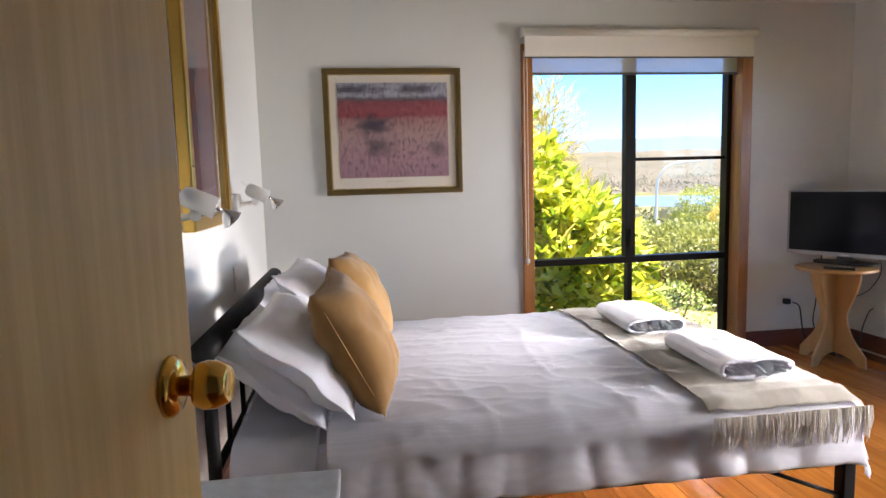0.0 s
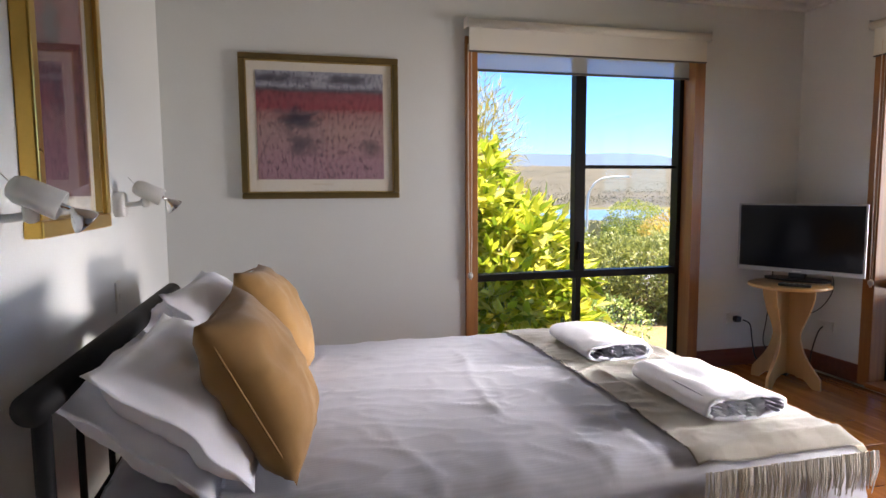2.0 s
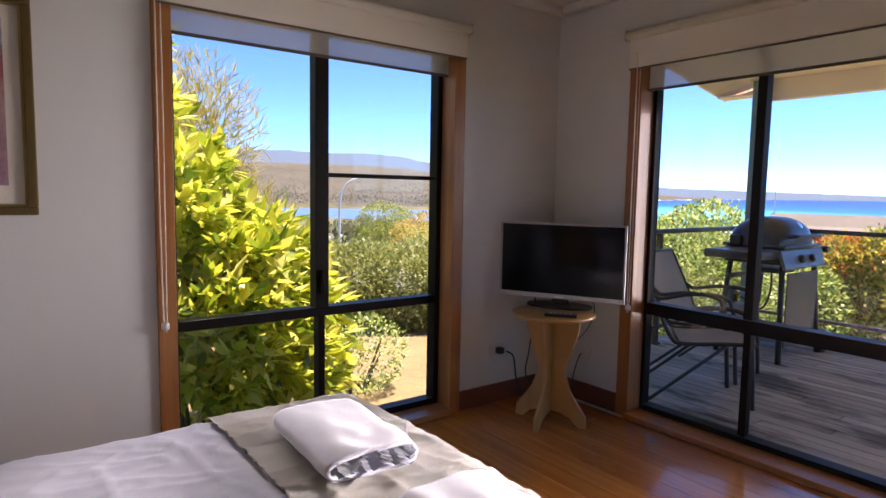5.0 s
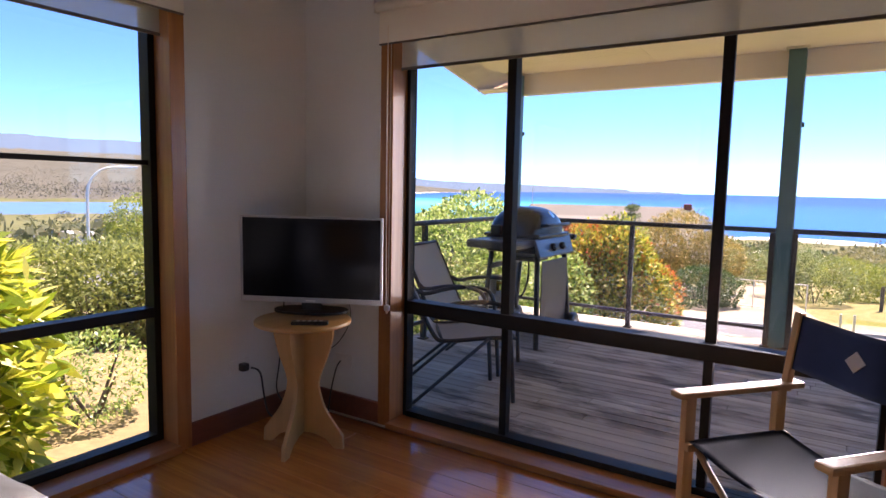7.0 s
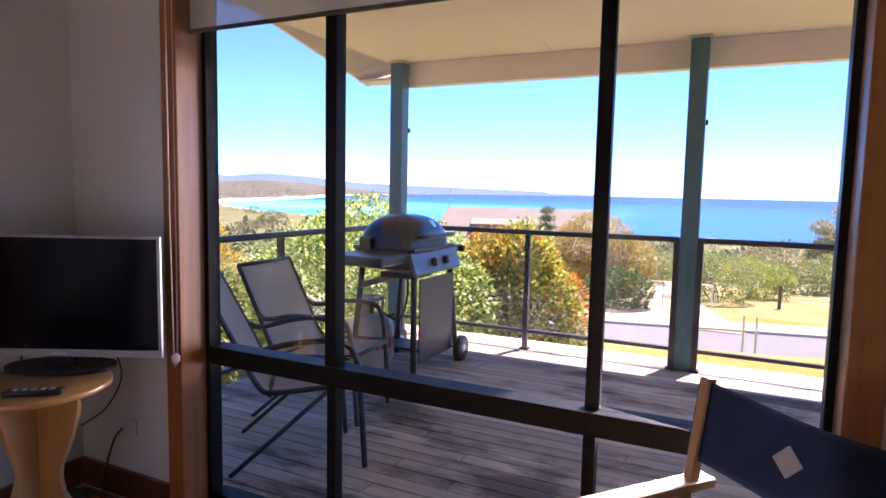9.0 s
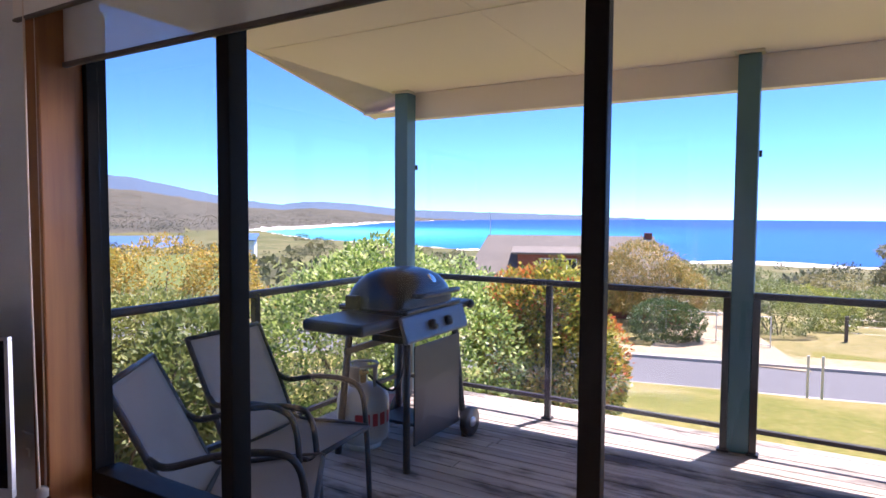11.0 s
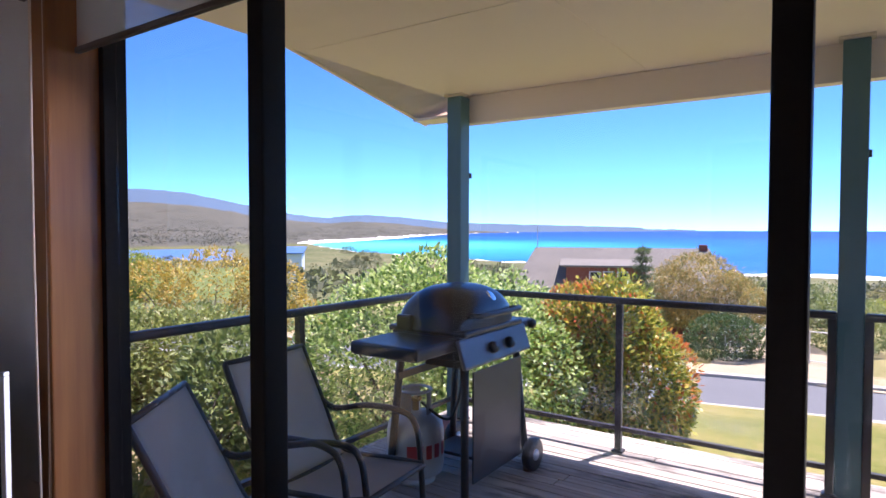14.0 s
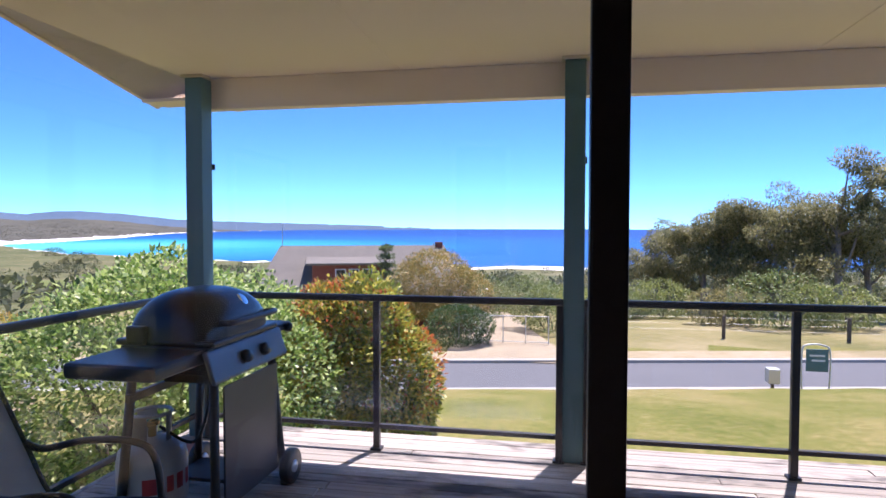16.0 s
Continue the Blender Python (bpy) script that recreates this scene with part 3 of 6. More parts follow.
# deck window
win2 = thing("window_2", "wide dark aluminium deck window in a timber casing", "window", Matrix(), kind="structure")
casing("casing", win2, [(X1 - 0.02, X1 + 0.105, DY1 - 0.004, DY1 + 0.075, 0.0, 2.10), (X1 - 0.02, X1 + 0.105, DY0 - 0.075, DY0 + 0.004, 0.0, 2.10)], M_casing)
casing("casing_head", win2, [(X1 - 0.018, X1 + 0.105, DY0, DY1, WTOP - 0.03, 2.10)], M_casing_y)
casing("window_sill", win2, [(X1 - 0.05, X1 + 0.105, DY0, DY1, 0.0, 0.03)], M_casing_y)
GX = 4.03
for a, b in ((DY0, DY0 + 0.024), (DY1 - 0.024, DY1)):
    part("frame_stile", box(GX - 0.03, GX + 0.03, a, b, 0.03, WTOP - 0.03, 0.003), M_alu, win2)
for y, w, fx in ((2.893, 0.0225, 0.0), (1.979, 0.0215, 0.028)):
    part("mullion", box(GX - 0.030 + fx, GX + 0.030, y - w, y + w, 0.662, WTOP - 0.03, 0.004), M_alu, win2)
    part("mullion", box(GX - 0.022, GX + 0.025, y - 0.018, y + 0.018, 0.06, 0.592, 0.003), M_alu, win2)
part("mid_rail", box(GX - 0.037, GX + 0.047, DY0 + 0.024, DY1 - 0.024, 0.592, 0.662, 0.004), M_alu, win2)
part("bottom_rail", box(GX - 0.035, GX + 0.045, DY0 + 0.024, DY1 - 0.024, 0.03, 0.06, 0.003), M_alu, win2)
edges = [DY0 + 0.012, 1.979, 2.893, DY1 - 0.012]
for a, b in zip(edges, edges[1:]):
    for z0, z1 in ((0.06, 0.592), (0.662, WTOP - 0.03)):
        part("pane", box(GX, GX + 0.005, a + 0.014, b - 0.014, z0, z1), M_glass, win2).visible_shadow = False


# roller blinds
def blind(name, label, m, width, strip_y, drop, hem):
    """A roller blind along x, its face towards -y: a fat roll on top, a lined drop, and a sheer strip behind it down to its hem bar."""
    ob = thing(name, label, "blind", m)
    part("pelmet", box(0.0, width, -0.012, 0.0, -drop, 0.0, 0.004), M_blind, ob)
    part("roller", tube([(-0.012, -0.014, -0.004), (width + 0.012, -0.014, -0.004)], 0.024, 18), M_blind, ob, "", True)
    part("sheer_fabric", box(0.045, width - 0.045, strip_y, strip_y + 0.002, -hem + 0.014, -0.08), M_sheer, ob, "half-transparent fabric strip")
    part("hem_bar", box(0.045, width - 0.045, strip_y - 0.006, strip_y + 0.008, -hem, -hem + 0.014, 0.003), M_hem, ob, "dark hem bar")
    part("pelmet_edge", box(0.0, width, -0.013, 0.001, -drop - 0.008, -drop, 0.002), M_hem, ob)
    for x in (-0.022, width + 0.012):
        part("bracket", box(x, x + 0.010, -0.04, 0.03, -0.032, 0.026, 0.004), M_white_plastic, ob)
    return ob


def cord_loop(name, x, y, z0, z1, dx, dy):
    ob = thing(name, "looped tan blind cord with a small weight", "cord", pose(x, y, 0))
    part("cord", tube(smooth_path([(-dx, -dy, z1), (-dx * 1.1, -dy * 1.1, (z0 + z1) / 2), (-dx * 0.6, -dy * 0.6, z0 + 0.03), (0, 0, z0), (dx * 0.6, dy * 0.6, z0 + 0.03), (dx, dy, (z0 + z1) / 2), (dx, dy, z1)], 5), 0.0032, 6), M_cord, ob, "", True)
    part("weight", lathe([(0.006, -0.006), (0.016, 0.0), (0.016, 0.022), (0.006, 0.03)], 14, m=Matrix.Translation((0, 0, z0 - 0.014))), M_white_plastic, ob, "white plastic weight", True)


blind("roller_blind", "off-white roller blind rolled up over the garden window", pose(1.545, 4.085, 2.160), 1.575, 0.085, 0.155, 0.254)
blind("roller_blind", "off-white roller blind rolled up over the deck window", pose(3.865, 3.562, 2.148, 0, 0, -90), 2.26, 0.085, 0.180, 0.300)
cord_loop("blind_cord", 1.552, 4.085, 0.70, 2.04, 0.010, 0.0)
cord_loop("blind_cord", 3.868, 3.505, 0.64, 2.05, 0.014, 0.0)


# ---- bedroom furniture ----
def wav(x, y, s, seed=0.0):
    return noise.noise(Vector((x * s + seed, y * s - seed, seed * 1.7)))


BX0, BX1, BY0, BY1, BTOP = 0.02, 2.08, 1.98, 3.50, 0.485
bed = thing("bed", "black tubular steel double bed made up with white linen", "bed", pose(0, 0, 0))
for y in (2.0, 3.40):
    part("head_post", tube([(0.015, y, 0.0), (0.015, y, 0.77)], 0.019, 12), M_black_steel, bed, "", True)
part("head_rail", tube([(0.015, 1.95, 0.775), (0.015, 3.45, 0.775)], 0.036, 18), M_black_steel, bed, "thick black top rail", True)
part("lower_head_rail", tube([(0.015, 2.0, 0.40), (0.015, 3.40, 0.40)], 0.014, 10), M_black_steel, bed, "", True)
for i in range(5):
    y = 2.22 + i * 0.24
    part("head_bar", tube([(0.015, y, 0.40), (0.015, y, 0.76)], 0.009, 8), M_black_steel, bed, "", True)
for y in (BY0 + 0.03, BY1 - 0.03):
    part("side_rail", box(0.015, BX1, y - 0.015, y + 0.015, 0.235, 0.275, 0.004), M_black_steel, bed)
part("foot_rail", box(BX1 - 0.02, BX1 + 0.01, BY0, BY1, 0.235, 0.275, 0.004), M_black_steel, bed)
for y in (BY0 + 0.02, BY1 - 0.02):
    part("leg", box(BX1 - 0.03, BX1 + 0.015, y - 0.022, y + 0.022, 0.0, 0.30, 0.005), M_black_steel, bed)
    part("brace", tube([(BX1 - 0.01, y, 0.12), (BX1 - 0.35, y, 0.26)], 0.008, 8), M_black_steel, bed, "", True)
part("mattress", box(0.05, BX1 - 0.02, BY0 + 0.02, BY1 - 0.02, 0.276, BTOP - 0.03, 0.05, seg=3), M_sheet, bed, "white mattress")


def draped(x0, x1, y0, y1, top, skirt, foot, lift, nu, nv, crease, seed):
    """Cloth lying on the bed, hanging over both sides and, where foot is set, over the end."""
    r = 0.085

    def bend(d, length):
        if d <= 0:
            return 0.0, 0.0
        if d < r * 1.57:
            a = d / r
            return r * math.sin(a), r * (1 - math.cos(a))
        return r + 0.012 * math.sin(d * 30), r + d - r * 1.57

    def f(u, v):
        lx = (x1 - r - x0) + (foot if foot else 0)
        sx = u * lx
        sy = -skirt + v * ((y1 - y0) - 2 * r + 2 * skirt)
        dx = sx - (x1 - r - x0) if foot else 0
        ylen = (y1 - y0) - 2 * r
        dy = -sy if sy < 0 else max(0, sy - ylen)
        ox, zx = bend(dx, foot)
        oy, zy = bend(dy, skirt)
        px = x0 + min(sx, x1 - r - x0 if foot else sx) + ox
        base_y = y0 + r + min(max(sy, 0), ylen)
        py = base_y + (oy if sy > ylen else -oy)
        z = top + lift - max(zx, zy) - 0.3 * min(zx, zy)
        warp = wav(px, py, 2.0, seed + 2) * 0.35
        c = wav(px, py, 2.6, seed) * 0.004
        c += 0.0075 * max(0, 1 - 2.2 * abs(wav((px + warp) * 0.5, py * 1.9, 3.4, seed + 3))) ** 3
        c += 0.0055 * max(0, 1 - 2.5 * abs(wav(px * 1.5, (py + warp) * 0.55, 3.8, seed + 9))) ** 3
        c += 0.0045 * max(0, 1 - 2.5 * abs(wav(px * 1.2 + py * 0.7, py * 2.2, 6.5, seed + 13))) ** 3
        dome = 0.02 * math.sin(min(1, max(0, (py - y0) / (y1 - y0))) * math.pi)
        side = 1 if sy > ylen else -1
        if max(zx, zy) > r:
            fold = wav(px * 8 + (py * 8 if zx > zy else 0), z * 2.5, 1.0, seed + 5) * 0.024 * crease
            if zy >= zx:
                py += side * abs(fold)
            else:
                px += abs(fold)
            return Vector((px, py, z + c * 0.6))
        return Vector((px, py, z + (c * crease) + dome))

    return grid(nu, nv, f)


duvet = tagged(part("duvet", thick(draped(0.34, BX1 + 0.025, BY0 - 0.02, BY1 + 0.02, BTOP, 0.27, 0.25, 0.0, 150, 170, 1.0, 1.3), -0.012), M_duvet, None, "", True),
               "white cotton duvet spread over the bed", "duvet")
sheet = tagged(part("fitted_sheet", thick(draped(0.06, 0.40, BY0 - 0.008, BY1 + 0.008, BTOP - 0.02, 0.22, 0, 0.0, 20, 70, 0.7, 6.1), -0.006), M_sheet, None, "", True),
               "white fitted sheet at the head of the bed", "bed sheet")
throw = tagged(part("throw_blanket", thick(draped(1.545, BX1 + 0.036, BY0 - 0.031, BY1 + 0.031, BTOP + 0.012, 0.075, 0.16, 0.0, 70, 170, 1.0, 1.3), -0.006), M_throw, None, "", True),
               "cream and beige checked wool throw across the bed's foot", "throw")
bm = bmesh.new()
rnd = random.Random(4)
for i in range(150):
    x = 1.55 + i * 0.0037
    y, z = BY0 - 0.040 - rnd.uniform(0, 0.008), BTOP - 0.02
    a, l = rnd.uniform(-0.02, 0.02), rnd.uniform(0.08, 0.12)
    tube([(x, y, z), (x + a * 0.5, y - 0.006 + a * 0.3, z - l * 0.5), (x + a, y + a * 0.4, z - l)], [0.0022, 0.002, 0.001], 4, bm)
part("fringe", bm, M_throw, throw, "loose wool fringe")


def cushion(w, h, t, seed, flange=0.0, crumple=0.006):
    """A stuffed cushion lying in x and y, with pinched corners."""
    n = 26

    def face(sign):
        def f(u, v):
            a, b = 2 * u - 1, 2 * v - 1
            pull = 1 - 0.09 * (1 - abs(a) ** 2) * abs(b) ** 6 - 0.09 * (1 - abs(b) ** 2) * abs(a) ** 6
            ea, eb = min(1, abs(a) * (1 + flange)), min(1, abs(b) * (1 + flange))
            full = max(0.0, (1 - ea ** 2.4) * (1 - eb ** 2.4)) ** 0.5
            edge = min(1, (1 - max(abs(a), abs(b))) * 6)
            c = wav(a, b, 2.0, seed) * crumple * 2 + wav(a, b, 5, seed + 4) * crumple * (0.4 + 0.6 * edge)
            own = wav(a, b, 3.1, seed + sign * 2) * crumple * 1.6 + 0.8 * crumple * max(0, 1 - 3 * abs(wav(a * 0.6, b * 1.4, 2.6, seed + sign))) ** 2
            return Vector((a * w / 2 * pull, b * h / 2 * pull, sign * (t / 2 * full + 0.004 * edge + own * full) + c))
        return f
    bm = grid(n, n, face(1))
    grid(n, n, lambda u, v: face(-1)(1 - u, v), bm)
    bmesh.ops.remove_doubles(bm, verts=bm.verts, dist=0.0004)
    return bm


def cushion_thing(name, label, category, bm, material, m, seam=None):
    ob = thing(name, label, category, m)
    part("cover", bm, material, ob, "", True)
    if seam:
        w, h = seam
        pts = []
        for k in range(48):
            a = 2 * math.pi * k / 48
            ca, sa = math.cos(a), math.sin(a)
            q = (abs(ca) ** 9 + abs(sa) ** 9) ** (-1 / 9)
            pts.append((ca * q * w / 2 * 0.945, sa * q * h / 2 * 0.945, 0))
        part("piping", tube(pts, 0.003, 6, closed=True), material, ob, "stitched edge", True)
    return ob


# pose: local x across the bed's width, local y up the cushion, local z its thickness
def lean(x, y, z, back, yaw=0.0, roll=0.0):
    return pose(x, y, z) @ pose(0, 0, 0, 0, 0, 90 + yaw) @ pose(0, 0, 0, 90 - back, 0, 0) @ pose(0, 0, 0, 0, 0, roll)


PW = "plump white pillow with a flanged edge, leaning on the headboard"
PU = "white pillow propped against another pillow"
cushion_thing("pillow", PW, "pillow", cushion(0.70, 0.46, 0.16, 2.0, 0.10, 0.009), M_pillow, lean(0.165, 2.375, 0.625, 50, 2))
cushion_thing("pillow", PW, "pillow", cushion(0.70, 0.46, 0.16, 5.0, 0.10, 0.009), M_pillow, lean(0.165, 3.12, 0.645, 48, -2))
cushion_thing("pillow", PU, "pillow", cushion(0.68, 0.45, 0.17, 8.0, 0.10, 0.010), M_pillow, lean(0.275, 2.345, 0.675, 50, -3))
cushion_thing("pillow", PU, "pillow", cushion(0.68, 0.45, 0.17, 9.0, 0.10, 0.010), M_pillow, lean(0.275, 3.10, 0.705, 46, -4))
MC = "square mustard linen cushion propped against the pillows"
cushion_thing("cushion", MC, "cushion", cushion(0.45, 0.45, 0.20, 3.3), M_mustard, lean(0.435, 2.28, 0.715, 27, -6, 3), (0.45, 0.45))
cushion_thing("cushion", MC, "cushion", cushion(0.45, 0.45, 0.20, 7.1), M_mustard, lean(0.455, 2.98, 0.715, 26, -6, -3), (0.45, 0.45))


def towel(m, label, seed):
    """A towel folded over and over; its open end, with the folds showing, towards -y."""
    ob = thing("folded_towel", label, "towel", m, "towels on the bed")
    w, d, h = 0.28, 0.42, 0.072

    def f(u, v):
        a = 2 * math.pi * u
        ca, sa = math.cos(a), math.sin(a)
        q = (abs(ca) ** 3.2 + abs(sa) ** 3.2) ** (-1 / 3.2)
        y = (v - 0.5) * d
        k = wav(ca * 2, v * 3, 1.3, seed) * 0.006
        s = 1 - 0.03 * (2 * v - 1) ** 6
        top = 1 + 0.12 * wav(ca, v * 1.5, 2, seed)
        return Vector((ca * q * w / 2 * s + k, y + 0.006 * wav(a, v, 2, seed), max(0.0, h / 2 + sa * q * h / 2 * (top if sa > 0 else 1)) + (k if sa > 0 else 0)))
    bm = grid(56, 36, f)
    bmesh.ops.remove_doubles(bm, verts=bm.verts, dist=0.0002)
    part("outer_fold", thick(bm, -0.012), M_towel, ob, "", True)

    def inner(y0, sc, ph, z0):
        def f2(u, v):
            x = (u - 0.5) * w * sc
            z = z0 + 0.007 * math.sin(u * 9.4 + ph) + 0.004 * math.sin(u * 27 + ph * 2)
            return Vector((x, y0 + v * (d - 0.05), z))
        return grid(40, 6, f2)
    for k, z0 in enumerate((0.017, 0.030, 0.043, 0.056)):
        part("inner_fold", thick(inner(-d / 2 - 0.010 + 0.004 * (k % 2), (0.84, 0.90, 0.90, 0.82)[k], k * 0.25 + seed, z0), 0.0160), M_towel, ob, "", True)
    return ob


towel(pose(1.79, 2.975, BTOP + 0.034, 0, 0, -3), "thick white folded bath towel on the throw", 2.2)
towel(pose(1.82, 2.315, BTOP + 0.034, 0, 0, -2), "thick white folded bath towel on the throw", 6.2)

bs = thing("bedside_table", "low bedside table with a pale mottled stone top", "bedside table", pose(0.17, 1.56, 0))
part("tabletop", box(-0.24, 0.22, -0.20, 0.19, 0.475, 0.50, 0.006), M_marble, bs, "pale mottled top")
part("drawer", box(-0.20, 0.18, -0.17, 0.16, 0.34, 0.475, 0.004), M_ply, bs)
part("drawer_knob", lathe([(0.006, 0), (0.014, 0.012), (0.010, 0.02)], 14, m=Matrix.Translation((0.18, 0, 0.41)) @ pose(0, 0, 0, 0, 90, 0)), M_brass, bs, "", True)
for x in (-0.18, 0.16):
    for y in (-0.15, 0.14):
        part("leg", box(x - 0.018, x + 0.018, y - 0.018, y + 0.018, 0, 0.34, 0.004), M_ply, bs)


def picture(name, label, m, w, h, frame_w, border, art, gold, depth=0.03, low=None):
    """A framed print facing -y, hung by its middle."""
    ob = thing(name, label, "picture", m)
    for nm, p in (("frame_top", (-w / 2, w / 2, h / 2 - frame_w, h / 2)), ("frame_bottom", (-w / 2, w / 2, -h / 2, -h / 2 + frame_w)),
                  ("frame_side", (-w / 2, -w / 2 + frame_w, -h / 2 + frame_w, h / 2 - frame_w)), ("frame_side", (w / 2 - frame_w, w / 2, -h / 2 + frame_w, h / 2 - frame_w))):
        bm = box(p[0], p[1], -depth, 0, p[2], p[3], 0.006)
        part(nm, bm, gold, ob)
    iw, ih = w / 2 - frame_w, h / 2 - frame_w
    for p in ((-iw, iw, ih - 0.008, ih), (-iw, iw, -ih, -ih + 0.008), (-iw, -iw + 0.008, -ih, ih), (iw - 0.008, iw, -ih, ih)):
        part("inner_lip", box(p[0], p[1], -depth * 0.72, -0.008, p[2], p[3], 0.002), M_lip, ob, "gilt inner lip")
    part("mat_board", box(-iw, iw, -0.012, -0.008, -ih, ih), M_mat_board, ob, "cream mat board")
    lowb = border if low is None else low
    part("print", box(-iw + border, iw - border, -0.0155, -0.0125, -ih + lowb, ih - border), art, ob, "printed landscape")
    part("glazing", box(-iw, iw, -0.0195, -0.0175, -ih, ih), M_glass, ob, "picture glass").visible_shadow = False
    return ob


picture("framed_picture", "gilt-framed pink and red landscape print behind glass", pose(0.703, Y1, 1.551), 0.860, 0.778, 0.032, 0.055, M_art, M_dull_gold, low=0.075)
bm = box(-0.06, 0.06, -0.0165, -0.0155, -0.311, -0.306)
part("caption_bar", bm, M_fascia, bpy.data.objects["framed_picture"], "faint caption line")
picture("framed_picture", "tall gilt-framed dark red landscape print behind glass", pose(X0, 2.64, 1.625, 0, 0, 90), 0.605, 1.08, 0.045, 0.06, M_art_red, M_gold, 0.045)


def aimed(place, axis):
    """Turns local z along axis, at a place."""
    return Matrix.Translation(place) @ Vector((0, 0, 1)).rotation_difference(Vector(axis)).to_matrix().to_4x4()


def wall_spot(m, label):
    """A white wall spotlight off the wall along +x: thick round base, short arm, tipped can, bare reflector bulb."""
    ob = thing("wall_spotlight", label, "wall lamp", m, "reading spotlights over the bed")
    base = part("base", lathe([(0.047, 0), (0.048, 0.030), (0.045, 0.036), (0.014, 0.037)], 32, m=pose(0, 0, 0, 0, 90, 0)), M_white_plastic, ob, "", True)
    part("screw", lathe([(0.004, 0), (0.004, 0.003)], 10, m=Matrix.Translation((0.036, -0.026, -0.012)) @ pose(0, 0, 0, 0, 90, 0)), M_chrome, base)
    part("arm", tube(smooth_path([(0.03, 0, 0), (0.07, 0.002, 0.002), (0.105, 0.004, 0.008)], 5), 0.010, 12), M_white_plastic, ob, "", True)
    part("joint", lathe([(0.006, -0.018), (0.015, -0.012), (0.016, 0.012), (0.010, 0.03)], 16, m=Matrix.Translation((0.105, 0.004, 0.008))), M_white_plastic, ob, "", True)
    d = aimed((0.118, 0.004, 0.048), (0.86, 0.12, -0.42))
    can = part("can", lathe([(0.012, -0.056), (0.024, -0.050), (0.031, -0.034), (0.033, 0.050), (0.030, 0.052), (0.027, 0.020), (0.004, 0.014)], 28, m=d), M_white_plastic, ob, "white round can", True)
    part("pin", tube([tuple(d @ Vector((-0.004, 0.0, -0.05))), tuple(d @ Vector((-0.020, 0.0, -0.085)))], 0.0016, 6), M_chrome, can)
    b = aimed((0.186, 0.016, 0.012), (0.62, 0.30, -0.72))
    bulb = part("bulb", lathe([(0.005, -0.014), (0.010, -0.004), (0.024, 0.014), (0.033, 0.032), (0.031, 0.034), (0.020, 0.020), (0.006, 0.004)], 28, m=b), M_chrome, ob, "silvered reflector bulb", True)
    part("bulb_pin", tube([tuple(d @ Vector((0, 0, 0.015))), tuple(b @ Vector((0, 0, -0.012)))], 0.006, 8), M_chrome, bulb, "", True)
    return ob


wall_spot(pose(X0, 2.10, 1.145), "white wall spotlight with a bare reflector bulb")
wall_spot(pose(X0, 3.17, 1.155), "white wall spotlight with a bare reflector bulb")


def wall_plate(m, label, name="wall_switch", holes=False):
    ob = thing(name, label, "switch" if name == "wall_switch" else "socket", m)
    part("plate", box(-0.058, 0.058, -0.008, 0, -0.036, 0.036, 0.003) if holes else box(-0.036, 0.036, -0.008, 0, -0.058, 0.058, 0.003), M_white_plastic, ob)
    part("rocker", box(-0.008, 0.008, -0.012, -0.007, -0.012, 0.012, 0.002), M_white_plastic, ob)
    return ob


wall_plate(pose(X0, 2.03, 0.775, 0, 0, 90), "white wall switch beside the headboard")
wall_plate(pose(X0, 3.13, 0.81, 0, 0, 90), "white wall switch beside the headboard")
wall_plate(pose(3.43, Y1, 0.325), "white power socket above the skirting", "power_socket", True)
wall_plate(pose(X1, 3.83, 0.30, 0, 0, -90), "white aerial socket above the skirting", "power_socket", True)
wall_plate(pose(X1, 3.63, 0.72, 0, 0, -90), "small white socket beside the window casing", "power_socket")

# television and its stand
TC = pose(3.47, 3.70, 0) @ Matrix.Diagonal((1, 1, 0.959, 1))
stand = thing("side_table", "round-topped pale plywood table with curved crossed legs", "table", TC)
part("tabletop", lathe([(0.222, 0.628), (0.228, 0.632), (0.228, 0.646), (0.222, 0.65)], 48), M_ply_top, stand, "round plywood top", True)


def leg_outline():
    right = smooth_path([(0.155, 0.628), (0.152, 0.56), (0.125, 0.46), (0.088, 0.36), (0.084, 0.30), (0.115, 0.2), (0.175, 0.11), (0.205, 0.07)], 4)
    r = [(p.x, p.y) for p in [Vector((a.x, a.y, 0)) for a in right]] + [(0.21, 0.0), (0.165, 0.0), (0.12, 0.045), (0.06, 0.066), (0.0, 0.07)]
    return r + [(-x, y) for x, y in reversed(r[:-1])]


for ang in (20, 110):
    bm = prism(leg_outline(), -0.009, 0.009)
    turned(bm, pose(0, 0, 0, 0, 0, ang) @ pose(0, 0, 0, 90, 0, 0))
    part("crossed_leg", bm, M_ply, stand, "curved plywood leg panel")

tv = thing("television", "flat black television with a thin silver bezel on the table", "television", pose(3.612, 3.79, -0.027, 0, 0, -63.0))
part("screen", box(-0.355, 0.355, -0.006, 0.004, 0.722, 1.122, 0.001), M_screen, tv, "dark glossy screen")
part("back", box(-0.33, 0.33, 0.004, 0.045, 0.74, 1.10, 0.015), M_black_plastic, tv)
for p in ((-0.367, 0.367, 1.122, 1.132), (-0.367, 0.367, 0.696, 0.722), (-0.367, -0.355, 0.722, 1.122), (0.355, 0.367, 0.722, 1.122)):
    part("bezel", box(p[0], p[1], -0.010, 0.006, p[2], p[3], 0.002), M_bezel, tv, "thin silver bezel")
part("neck", box(-0.05, 0.05, -0.005, 0.03, 0.66, 0.70, 0.006), M_black_plastic, tv)
